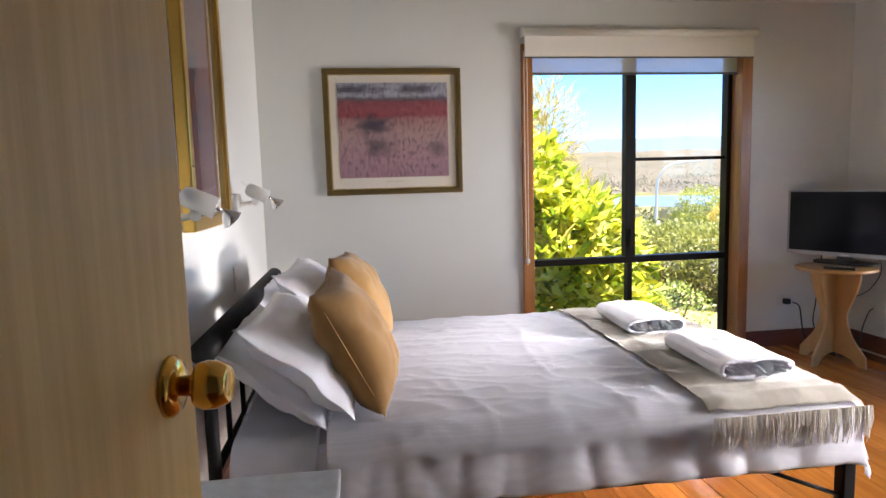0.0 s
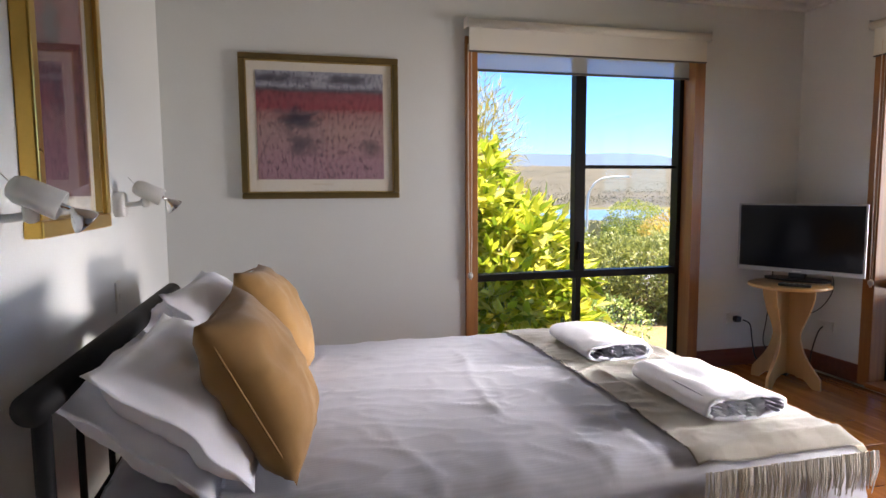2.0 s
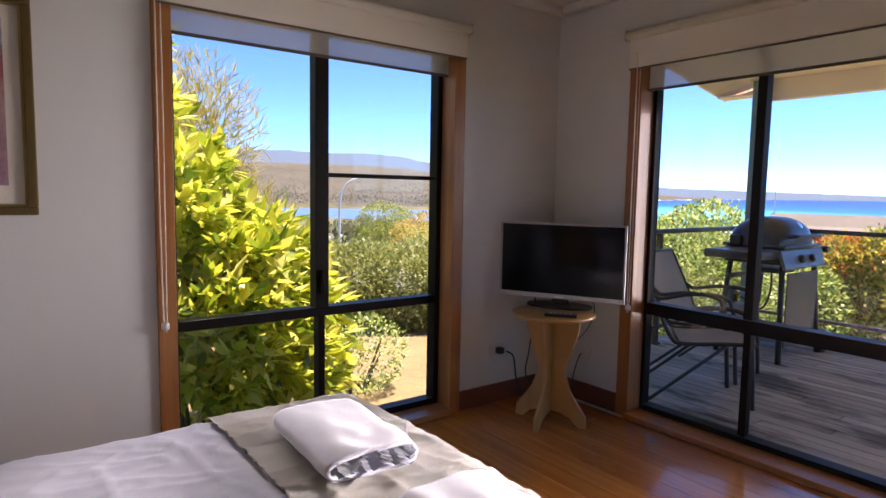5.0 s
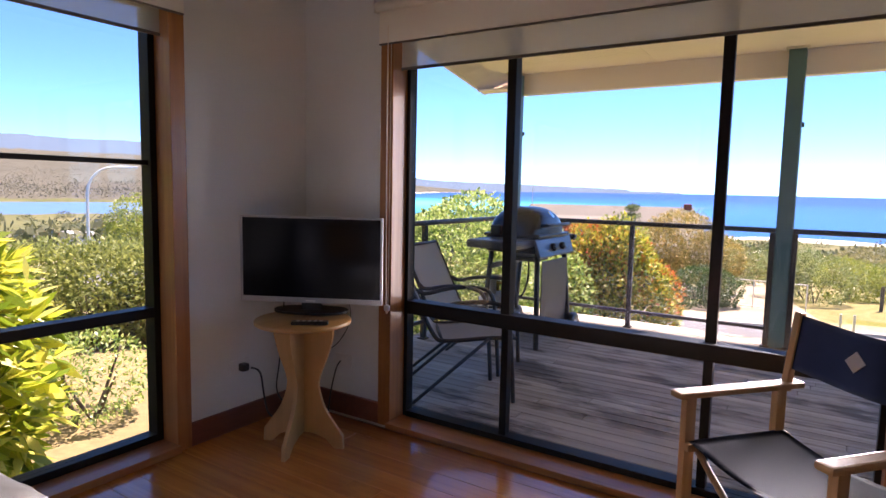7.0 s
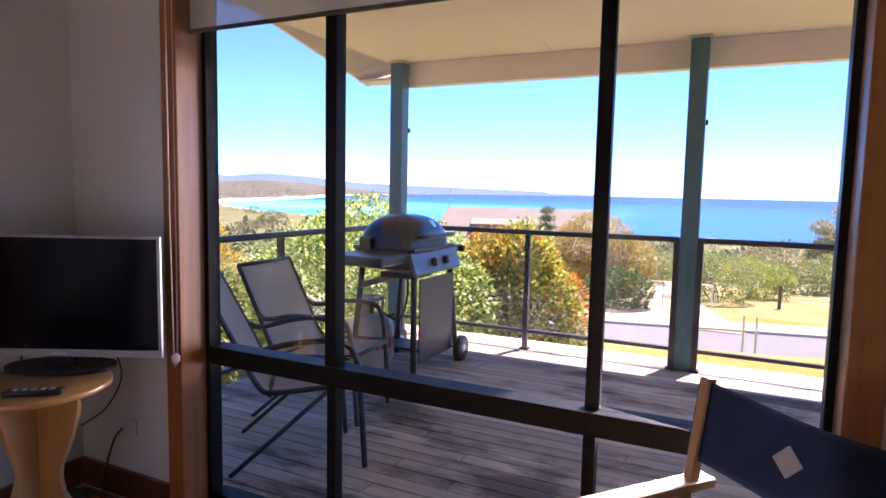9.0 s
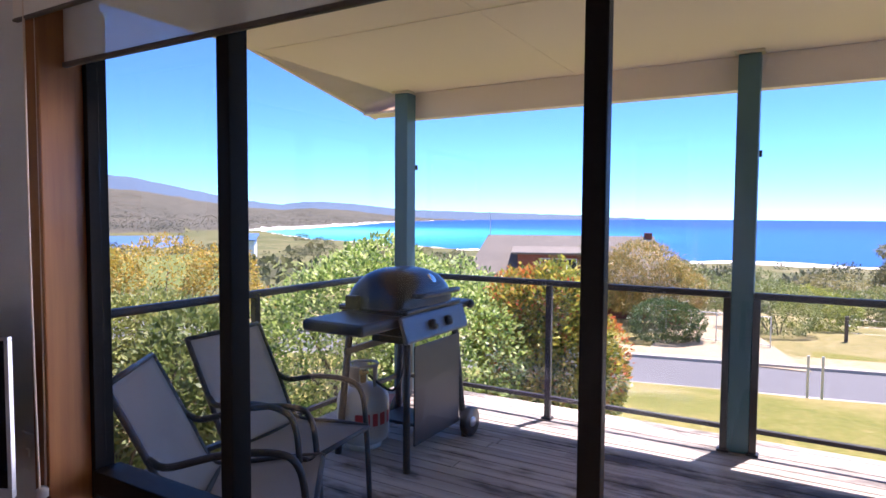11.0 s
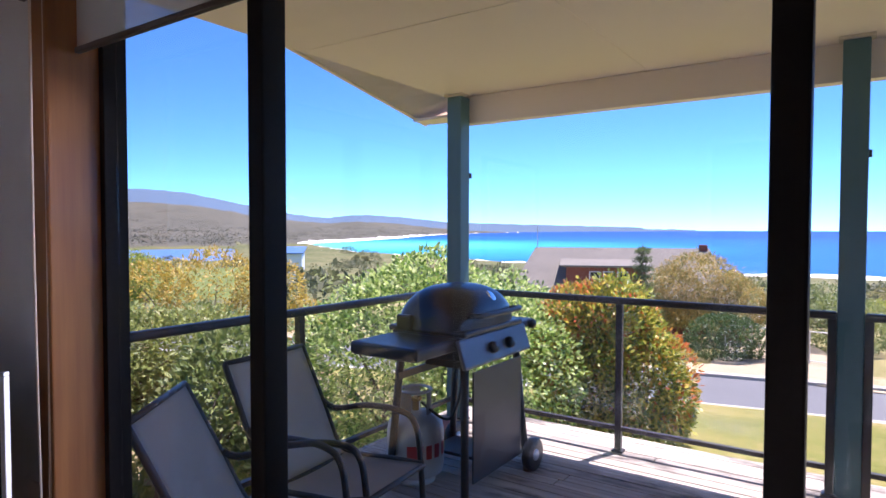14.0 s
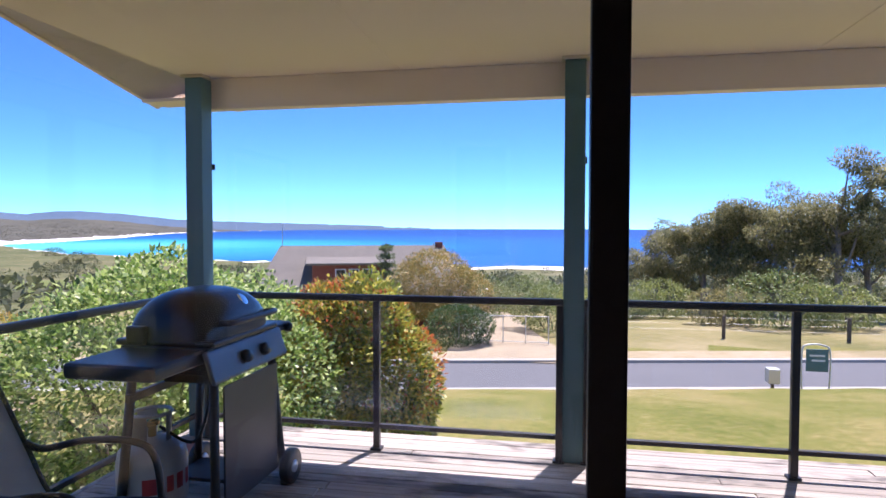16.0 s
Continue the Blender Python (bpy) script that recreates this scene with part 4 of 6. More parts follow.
foot = part("foot_plate", prism([(0.19 * math.cos(a) * (abs(math.cos(a)) ** -0.3 if abs(math.cos(a)) > 0.05 else 1), 0.005 + 0.105 * math.sin(a)) for a in (2 * math.pi * k / 32 for k in range(32))], 0.652, 0.663), M_black_plastic, tv, "glossy black base plate")
part("logo_bar", box(-0.025, 0.025, -0.0112, -0.0098, 0.704, 0.710), M_white_plastic, tv)
rem = thing("remote_control", "slim black remote control on the table", "remote control", pose(3.40, 3.585, 0.623, 0, 0, -52))
part("body", box(-0.085, 0.085, -0.022, 0.022, 0.0, 0.017, 0.006), M_black_plastic, rem)
for i in range(5):
    part("button", box(-0.06 + i * 0.026, -0.046 + i * 0.026, -0.010, 0.010, 0.0165, 0.019, 0.001), M_silver, rem)


def cable(points, label, r=0.004, plug=None):
    ob = thing("cable", label, "cable", Matrix())
    part("lead", tube(smooth_path(points, 6), r, 8), M_black_plastic, ob, "", True)
    if plug:
        part("plug", box(plug[0] - 0.02, plug[0] + 0.02, plug[1] - 0.03, plug[1] + 0.012, plug[2] - 0.02, plug[2] + 0.02, 0.008), M_black_plastic, ob)


cable([(3.445, 4.05, 0.325), (3.47, 4.01, 0.30), (3.485, 4.0, 0.18), (3.50, 3.98, 0.08), (3.56, 3.95, 0.035), (3.63, 3.95, 0.03)], "black power lead plugged into the wall", 0.005, (3.43, 4.095, 0.325))
cable([(3.56, 3.93, 0.68), (3.555, 3.94, 0.5), (3.56, 3.97, 0.33), (3.60, 4.03, 0.16), (3.63, 3.95, 0.06)], "black lead hanging behind the table")
cable([(3.70, 3.62, 0.70), (3.74, 3.64, 0.58), (3.72, 3.70, 0.46), (3.66, 3.76, 0.40)], "thin black lead looping behind the table", 0.003)
cable([(3.875, 3.83, 0.30), (3.83, 3.82, 0.27), (3.79, 3.82, 0.16), (3.77, 3.82, 0.05)], "black aerial lead from the wall socket", 0.004)
pbox = thing("set_top_box", "small dark box on the floor behind the table", "electronics", pose(3.66, 3.93, 0, 0, 0, 30))
part("case", box(-0.12, 0.12, -0.07, 0.07, 0.0, 0.06, 0.006), M_black_plastic, pbox)

# director's chair; local -y is its front
chair = thing("directors_chair", "folding beech director's chair with a navy canvas seat", "chair", pose(3.46, 1.615, 0, 0, 0, 50) @ pose(0, 0, 0, 0, 0, 180))
for x in (-0.27, 0.27):
    part("armrest", box(x - 0.027, x + 0.027, -0.25, 0.26, 0.60, 0.622, 0.008), M_beech, chair, "flat beech armrest")
    part("front_leg_post", box(x - 0.014, x + 0.014, -0.215, -0.175, 0.03, 0.60, 0.004), M_beech, chair)
    part("rear_leg_post", box(x - 0.014, x + 0.014, 0.155, 0.195, 0.03, 0.60, 0.004), M_beech, chair)
    part("foot_runner", box(x - 0.017, x + 0.017, -0.25, 0.24, 0.0, 0.032, 0.006), M_beech, chair)
    part("seat_rail", box(x * 0.93 - 0.014, x * 0.93 + 0.014, -0.215, 0.20, 0.425, 0.452, 0.004), M_beech, chair)
    part("back_post", turned(box(x - 0.012, x + 0.012, -0.014, 0.014, 0.0, 0.275, 0.004), Matrix.Translation((0, 0.20, 0.59)) @ pose(0, 0, 0, -9, 0, 0)), M_beech, chair)
for y in (-0.16, 0.14):
    for s in (-1, 1):
        part("cross_brace", tube([(-0.25 * s, y + 0.012 * s, 0.05), (0.25 * s, y + 0.012 * s, 0.43)], 0.011, 8), M_beech, chair, "", True)
part("seat_canvas", thick(grid(16, 12, lambda u, v: Vector(((u - 0.5) * 0.52, -0.20 + v * 0.39, 0.456 - 0.035 * math.sin(u * math.pi)))), 0.004), M_navy, chair, "navy canvas seat", True)


def back_sling(u, v, lift=0.0):
    x = (u - 0.5) * 0.575
    z = 0.665 + v * 0.185 + 0.006 * math.cos(u * 6.28)
    return Vector((x, 0.205 + (z - 0.59) * 0.16 + 0.028 * math.sin(u * math.pi) + lift, z - 0.012 * math.sin(u * math.pi)))


sling = part("back_canvas", thick(grid(18, 8, lambda u, v: back_sling(u, v, -0.014)), 0.004), M_navy, chair, "navy canvas backrest", True)
c = Vector((0.0, 0.2575, 0.775))
patch = bmesh.new()
turned(box(-0.024, 0.024, -0.002, 0.002, -0.024, 0.024, 0.0, patch), Matrix.Translation((-0.055, 0.2365, 0.747)) @ pose(0, 0, 0, -9, 0, 0) @ pose(0, 0, 0, 0, 42, 0))
part("sewn_badge", patch, M_mesh, sling, "grey-white diamond badge")


# ---- deck and verandah ----
DZ = 0.02
bm = box(4.058, 7.26, -2.5, 4.50, -0.22, -0.01)
deck = solid("deck_floor", bm, M_skirt, "weathered grey timber decking on joists")
bm = box(7.26, 7.29, -2.5, 4.52, -0.20, DZ, 0.003)
box(4.058, 7.26, 4.50, 4.53, -0.20, DZ, 0.003, bm=bm)
solid("deck_fascia_trim", bm, M_deck, "weathered timber edge board of the deck")
bm = bmesh.new()
for x in (4.4, 7.1):
    for y in (-2.2, 1.0, 4.3):
        box(x - 0.05, x + 0.05, y - 0.05, y + 0.05, -1.6, -0.2, bm=bm)
solid("deck_stumps_trim", bm, M_bark, "timber stumps under the deck")


def edge_z(x):
    return 2.299 + (7.378 - x) * 0.19


# flat lining, beam, sloping eave strip, barge board and gutter
SZ = 2.410
solid("verandah_ceiling", box(4.058, 7.13, -2.6, 4.50, SZ, SZ + 0.03), M_soffit, "cream painted sheet lining under the verandah roof")
bm = bmesh.new()
for y in (0.62, 1.82, 3.02):
    box(4.16, 7.08, y - 0.004, y + 0.004, SZ - 0.003, SZ, bm=bm)
box(5.6, 5.608, -2.5, 4.45, SZ - 0.003, SZ, bm=bm)
solid("soffit_joint_trim", bm, M_soffit, "thin joint strips between the lining sheets")
beam = solid("verandah_beam", box(7.10, 7.19, -2.6, 4.43, 2.207, SZ - 0.001, 0.004), M_soffit, "cream painted beam along the verandah's edge", "beam")
bm = grid(12, 1, lambda u, v: Vector((4.15 + u * 3.228, 4.50 + v * 0.42, (SZ if v == 0 else edge_z(4.15 + u * 3.228)))))
thick(bm, 0.02)
solid("eave_lining", bm, M_soffit, "cream painted eave lining at the roof's end")
solid("eave_front_lining", box(7.19, 7.378, -2.6, 4.92, 2.294, 2.314), M_soffit, "cream painted eave lining along the gutter")
bm = bmesh.new()
pts = [(3.9, edge_z(3.9) - 0.01), (7.392, edge_z(7.392) - 0.01), (7.392, edge_z(7.392) + 0.16), (3.9, edge_z(3.9) + 0.16)]
lo = [bm.verts.new((x, 4.92, z)) for x, z in pts]
hi = [bm.verts.new((x, 4.95, z)) for x, z in pts]
bm.faces.new(lo)
bm.faces.new(list(reversed(hi)))
for i in range(4):
    bm.faces.new((lo[i], hi[i], hi[(i + 1) % 4], lo[(i + 1) % 4]))
bmesh.ops.recalc_face_normals(bm, faces=bm.faces)
solid("barge_board_trim", bm, M_soffit, "cream painted barge board at the roof's end")
gut = thing("roof_gutter", "cream metal gutter along the verandah's edge", "gutter", Matrix(), kind="structure")
part("gutter_channel", box(7.378, 7.462, -2.6, 4.92, 2.305, 2.43, 0.01), M_fascia, gut)
part("gutter_bracket", box(7.20, 7.33, 4.22, 4.28, 2.23, 2.294, 0.006), M_white_plastic, gut, "white pipe bracket")
solid("roof_top", turned(box(-1.2, 7.5, -2.7, 4.95, 0, 0.03), Matrix.Translation((0, 0, 3.96)) @ pose(0, 0, 0, 0, 10.76, 0)), M_roof, "grey sheet roof over house and verandah")
solid("wall_outside", box(4.058, 4.072, DY1 + 0.03, 4.30, -1.2, 3.12), M_render_ext, "cream rendered outside wall")
solid("wall_outside_south", box(4.058, 4.072, -2.5, DY0 - 0.03, -1.2, 3.12), M_render_ext, "cream rendered outside wall")
solid("wall_gable", box(-0.3, 4.15, 4.302, 4.32, TOP + 0.1, 3.12), M_render_ext, "cream rendered wall over the garden window")


def verandah_post(x, y):
    ob = thing("verandah_post", "square teal-painted timber verandah post", "post", pose(x, y, 0), "verandah posts")
    part("shaft", box(-0.06, 0.06, -0.06, 0.06, DZ, 2.393, 0.006), M_teal, ob)
    part("cap_plate", box(-0.08, 0.012, -0.08, 0.08, 2.393, SZ, 0.004), M_fascia, ob, "cream cap moulding")
    part("downpipe_clip", box(0.058, 0.072, -0.075, -0.055, 1.8, 1.84, 0.003), M_rail, ob)
    return ob


for y in (4.385, 1.94, -0.52):
    verandah_post(7.036, y)


def railing(name, label, m, length, posts, z_lo=0.155):
    """A balustrade along x with a top rail, a bottom rail, posts and glass."""
    ob = thing(name, label, "railing", m, "deck railings")
    part("top_rail", box(0, length, -0.028, 0.028, 0.955, 0.995, 0.014, seg=3), M_rail, ob, "", True)
    part("bottom_rail", box(0, length, -0.016, 0.016, z_lo, z_lo + 0.028, 0.004), M_rail, ob)
    for p in posts:
        q = part("post", box(p - 0.02, p + 0.02, -0.02, 0.02, DZ, 0.955, 0.004), M_rail, ob)
        part("post_foot", box(p - 0.035, p + 0.035, -0.035, 0.035, DZ, DZ + 0.014, 0.003), M_rail, q)
    stops = [0.0] + sorted(posts) + [length]
    for a, b in zip(stops, stops[1:]):
        if b - a > 0.1:
            part("glass_panel", box(a + 0.022, b - 0.022, -0.003, 0.003, z_lo + 0.028, 0.955), M_railglass, ob).visible_shadow = False
    return ob


railing("railing", "charcoal metal deck railing with clear glass panels", pose(6.99, 4.325, 0, 0, 0, -90), 2.325, [1.18, 2.305, 0.02])
railing("railing", "charcoal metal deck railing with clear glass panels", pose(6.99, 1.88, 0, 0, 0, -90), 2.335, [0.02, 1.145, 2.315])
railing("railing", "charcoal metal deck railing with clear glass panels", pose(4.155, 4.385, 0), 2.82, [0.03, 1.32])


def sling_chair(m, label):
    """A tubular outdoor chair; local -y is its front."""
    ob = thing("outdoor_chair", label, "chair", m, "outdoor chairs on the deck")
    for s in (-1, 1):
        x = 0.235 * s
        part("side_frame", tube(smooth_path([(x, -0.27, 0.405), (x, -0.1, 0.40), (x, 0.13, 0.385), (x, 0.20, 0.42), (x, 0.29, 0.60), (x, 0.42, 0.855)], 6), 0.0125, 10), M_rail, ob, "", True)
        part("arm_leg", tube(smooth_path([(x * 1.06, -0.27, DZ), (x * 1.09, -0.245, 0.38), (x * 1.1, -0.215, 0.56), (x * 1.1, -0.13, 0.612), (x * 1.1, 0.05, 0.61), (x * 1.06, 0.22, 0.575), (x, 0.285, 0.60)], 6), 0.0135, 10), M_rail, ob, "curved arm and front leg", True)
        part("rear_leg", tube([(x * 1.05, -0.12, 0.40), (x * 1.07, 0.32, DZ)], 0.011, 10), M_rail, ob, "", True)
    for y, z in ((-0.27, 0.40), (0.42, 0.855), (0.15, 0.375)):
        part("cross_bar", tube([(-0.235, y, z), (0.235, y, z)], 0.0115, 10), M_rail, ob, "", True)
    prof = smooth_path([(0, -0.28, 0.413), (0, -0.1, 0.398), (0, 0.12, 0.385), (0, 0.195, 0.42), (0, 0.285, 0.60), (0, 0.42, 0.868)], 5)

    def f(u, v):
        p = prof[min(len(prof) - 1, int(round(v * (len(prof) - 1))))]
        sag = 0.012 * math.sin(u * math.pi)
        return Vector(((u - 0.5) * 0.46, p.y + sag * 0.5, p.z - sag))
    part("sling", thick(grid(10, len(prof) - 1, f), 0.004), M_mesh, ob, "grey woven sling", True)
    return ob


sling_chair(pose(4.584, 3.468, 0, 0, 0, 38), "grey sling outdoor chair with a dark tubular frame")
sling_chair(pose(5.066, 3.70, 0, 0, 0, 5), "grey sling outdoor chair with a dark tubular frame")

# barbecue; front towards -y
bq = thing("barbecue", "black hooded gas barbecue on a wheeled trolley", "barbecue", pose(6.05, 3.73, DZ, 0, 0, 0))


def hood(u, v):
    b = v * math.pi
    end = min(1.0, abs(2 * u - 1))
    q = max(0.0, 1 - end ** 2.9) ** 0.5
    h = math.sin(b) ** 0.72
    y = -0.24 * math.copysign(abs(math.cos(b)) ** 0.8, math.cos(b))
    return Vector(((2 * u - 1) * 0.305, y * (0.62 + 0.38 * q) + 0.02, 0.885 + 0.22 * h * q))


lid = part("hood", grid(36, 24, hood), M_bbq_black, bq, "glossy black hood", True)
part("hood_rim", box(-0.308, 0.308, -0.226, 0.262, 0.862, 0.892, 0.012, seg=3), M_bbq_black, lid, "", True)
for x in (-0.315, 0.315):
    part("hinge_lug", box(x - 0.02, x + 0.02, 0.10, 0.19, 0.872, 0.955, 0.014, seg=3), M_bbq_black, lid)
part("handle", tube(smooth_path([(-0.2, -0.20, 0.96), (-0.19, -0.265, 0.965), (0.19, -0.265, 0.965), (0.2, -0.20, 0.96)], 6), 0.014, 10), M_bbq_steel, lid, "grey hood handle", True)
part("thermometer", lathe([(0.036, 0), (0.036, 0.01), (0.028, 0.014)], 24, m=Matrix.Translation((0.04, -0.165, 1.035)) @ pose(0, 0, 0, 52, 0, 0)), M_chrome, lid, "round thermometer", True)
part("firebox", box(-0.31, 0.31, -0.20, 0.24, 0.74, 0.868, 0.02), M_bbq_black, bq)
part("left_shelf", box(-0.66, -0.30, -0.19, 0.22, 0.795, 0.86, 0.025, seg=3), M_bbq_steel, bq, "grey moulded side shelf")
rs = part("right_shelf", box(0.30, 0.56, -0.19, 0.22, 0.815, 0.86, 0.02), M_bbq_steel, bq, "grey side burner shelf")
part("burner_knob", lathe([(0.026, 0), (0.028, 0.02), (0.022, 0.032)], 20, m=Matrix.Translation((0.48, -0.19, 0.835)) @ pose(0, 0, 0, 90, 0, 0)), M_black_plastic, rs, "", True)
cp = part("control_panel", turned(box(-0.36, 0.34, -0.014, 0.014, -0.075, 0.075, 0.012), Matrix.Translation((0, -0.232, 0.785)) @ pose(0, 0, 0, -18, 0, 0)), M_panel, bq, "grey sloping control panel")
for x in (-0.08, 0.10):
    part("control_knob", lathe([(0.030, 0), (0.032, 0.018), (0.024, 0.034)], 22, m=Matrix.Translation((x, -0.245, 0.785)) @ pose(0, 0, 0, 72, 0, 0)), M_black_plastic, cp, "black control knob", True)
for x, lx in ((-0.31, -0.27), (0.31, 0.27)):
    part("front_leg", tube([(lx * 1.25, -0.245, 0.0), (lx, -0.20, 0.76)], 0.021, 12), M_rail, bq, "", True)
    part("rear_leg", tube([(lx * 1.15, 0.26, 0.0), (lx, 0.2, 0.76)], 0.021, 12), M_rail, bq, "", True)
part("front_cover", box(-0.235, 0.285, -0.232, -0.222, 0.11, 0.68, 0.004), M_bbq_steel, bq, "grey front panel")
part("bottom_shelf", box(0.06, 0.32, -0.22, 0.24, 0.10, 0.12, 0.005), M_rail, bq)
part("cross_rail", box(-0.31, 0.31, 0.19, 0.215, 0.60, 0.64, 0.004), M_rail, bq)
part("fat_tray", box(-0.14, 0.14, -0.12, 0.14, 0.66, 0.70, 0.006), M_rail, bq)
for y in (-0.27, 0.27):
    w = part("wheel", turned(lathe([(0.03, -0.022), (0.088, -0.026), (0.095, -0.018), (0.095, 0.018), (0.088, 0.026), (0.03, 0.022)], 28), Matrix.Translation((0.36, y, 0.095)) @ pose(0, 0, 0, 90, 0, 0)), M_black_plastic, bq, "black plastic wheel", True)
    part("hub", turned(lathe([(0.03, -0.03), (0.034, -0.024), (0.034, 0.024), (0.03, 0.03)], 18), Matrix.Translation((0.36, y, 0.095)) @ pose(0, 0, 0, 90, 0, 0)), M_silver, w, "", True)
part("axle", tube([(0.36, -0.27, 0.095), (0.36, 0.27, 0.095)], 0.008), M_rail, bq)

tank = thing("gas_bottle", "off-white steel gas bottle with a worn red label", "gas bottle", pose(5.93, 3.95, DZ))
part("body", lathe([(0.11, 0.03), (0.150, 0.055), (0.160, 0.10), (0.160, 0.28), (0.150, 0.33), (0.118, 0.365), (0.06, 0.385)], 36), M_tank, tank, "", True)
part("foot_ring", lathe([(0.112, 0.0), (0.115, 0.035), (0.108, 0.035), (0.105, 0.0)], 28), M_tank, tank, "", True)
part("collar_ring", tube([(0.088 * math.cos(a), 0.088 * math.sin(a), 0.505) for a in (k * 6.2832 / 28 for k in range(28))], 0.009, 8, closed=True), M_tank, tank, "", True)
for a0 in (20, 140, 260):
    part("collar_strap", thick(grid(6, 1, lambda u, v: Vector((0.088 * math.cos(radians(a0 + u * 62)), 0.088 * math.sin(radians(a0 + u * 62)), 0.372 + v * 0.133))), 0.006), M_tank, tank, "", True)
part("valve", lathe([(0.02, 0.39), (0.02, 0.44), (0.035, 0.445), (0.035, 0.47), (0.02, 0.475)], 16), M_brass, tank, "brass valve", True)
bm = bmesh.new()
for a0, a1 in ((200, 232), (238, 250), (256, 270), (278, 292)):
    for k in range(6):
        t0, t1 = (radians(a0 + (a1 - a0) * q / 6) for q in (k, k + 1))
        bm.faces.new([bm.verts.new((0.1615 * math.cos(t), 0.1615 * math.sin(t), z)) for t, z in ((t0, 0.16), (t1, 0.16), (t1, 0.235), (t0, 0.235))])
part("label", bm, M_tank_red, tank, "worn red label")
hose = thing("gas_hose", "black rubber gas hose from bottle to barbecue", "hose", Matrix())
part("rubber_tube", tube(smooth_path([(5.93, 3.91, 0.46), (5.97, 3.80, 0.38), (5.99, 3.74, 0.40), (6.06, 3.73, 0.55), (6.08, 3.75, 0.76)], 7), 0.008, 8), M_black_plastic, hose, "", True)
brk = thing("brick", "single pink brick lying on the deck", "brick", pose(6.62, 4.22, DZ, 0, 0, 25))
part("block", box(-0.10, 0.10, -0.05, 0.05, 0, 0.075, 0.006), plain("pink_brick", (0.42, 0.16, 0.12), 0.9, 0, 0.15, 40, 8, 0.2), brk)

# ---- ground, road, sea ----
CX, CY = 3.2, 2.0
PROFILE_P = [0, 5, 8, 12, 15.5, 21.5, 27, 40, 100, 330, 600, 5200]
PROFILE_Z = [-0.85, -0.9, -1.1, -1.75, -2.85, -3.0, -3.1, -4.2, -10.0, -22.0, -23.5, -23.5]


def near_ground(x, y):
    dx, dy = x - CX, y - CY
    r = np.hypot(dx, dy)
    p = np.maximum(0.98 * dx + 0.2 * dy, 0.8 * r)
    return np.interp(p, PROFILE_P, PROFILE_Z)


AZ = [-180, -60, -20, 0, 10, 20, 30, 34, 38, 42, 45, 47, 52, 55, 62, 75, 95, 180]
NEAR_SHORE = [380, 375, 385, 392, 400, 430, 480, 520, 590, 680, 860, 1100, 4000, 4900, 4900, 4900, 4900, 4900]
FAR_SHORE = [9999, 9999, 9999, 9999, 4700, 4300, 3300, 2700, 1750, 1330, 1180, 1100, 600, 600, 600, 600, 600, 600]
RIDGE_AZ = [-180, 8, 10, 14, 20, 28, 33, 35, 38, 41, 43, 45, 48, 51, 54, 57, 60, 64, 68, 74, 85, 110, 180]
RIDGE_EL = [0, -0.5, 0.05, 0.22, 0.3, 0.5, 0.62, 0.75, 1.1, 1.3, 1.3, 1.0, 1.3, 1.9, 2.5, 3.1, 3.35, 3.3, 3.45, 3.2, 2.8, 3.0, 2.0]


def land_height(r, az, x, y):
    z = near_ground(x, y)
    ns, fs = np.interp(az, AZ, NEAR_SHORE), np.interp(az, AZ, FAR_SHORE)
    top = 1.4 + 4500 * np.tan(np.radians(np.interp(az, RIDGE_AZ, RIDGE_EL)))
    start = np.where(az > 53, 860, np.maximum(fs, 1150))
    k = np.clip((r - start) / np.maximum(4500 - start, 50), 0, 1)
    far = -24 + 2.0 + np.where(r > 4500, np.maximum(top + 22, 0) * np.clip(1 - (r - 4500) / 400, 0, 1), (top + 22) * (0.35 * k + 0.65 * k ** 3))
    z = np.where(r > start, far, z)
    sea = (r > ns) & (r < fs)
    z = np.where(sea, -30 - np.clip((r - ns) * 0.05, 0, 20), z)
    lake = (az > 53.5) & (az < 100) & (r > 500) & (r < 825)
    return np.where(lake, -29, z), ns, fs


rings = np.concatenate([[0.5], np.geomspace(1.5, 400, 84), np.geomspace(420, 4950, 78)])
azs = np.concatenate([np.linspace(-180, -40, 30)[:-1], np.linspace(-40, 105, 300), np.linspace(105, 180, 24)[1:-1]])
A, R = np.meshgrid(azs, rings)
GXs, GYs = CX + R * np.cos(np.radians(A)), CY + R * np.sin(np.radians(A))
GZ, NS, FS = land_height(R, A, GXs, GYs)
rough_n = np.array([[noise.fractal(Vector((x * 0.03, y * 0.03, 0.0)), 1.0, 2.0, 4) for x, y in zip(a, b)] for a, b in zip(GXs, GYs)])
GZ = GZ + rough_n * np.interp(R, [0, 6, 28, 60, 300, 1200, 3000, 4500], [0.0, 0.0, 0.03, 0.5, 1.2, 2.0, 5.0, 5.0]) * (GZ > -26)
nr, na = R.shape
verts = np.stack([GXs.ravel(), GYs.ravel(), GZ.ravel()], 1)
faces, mats = [], []
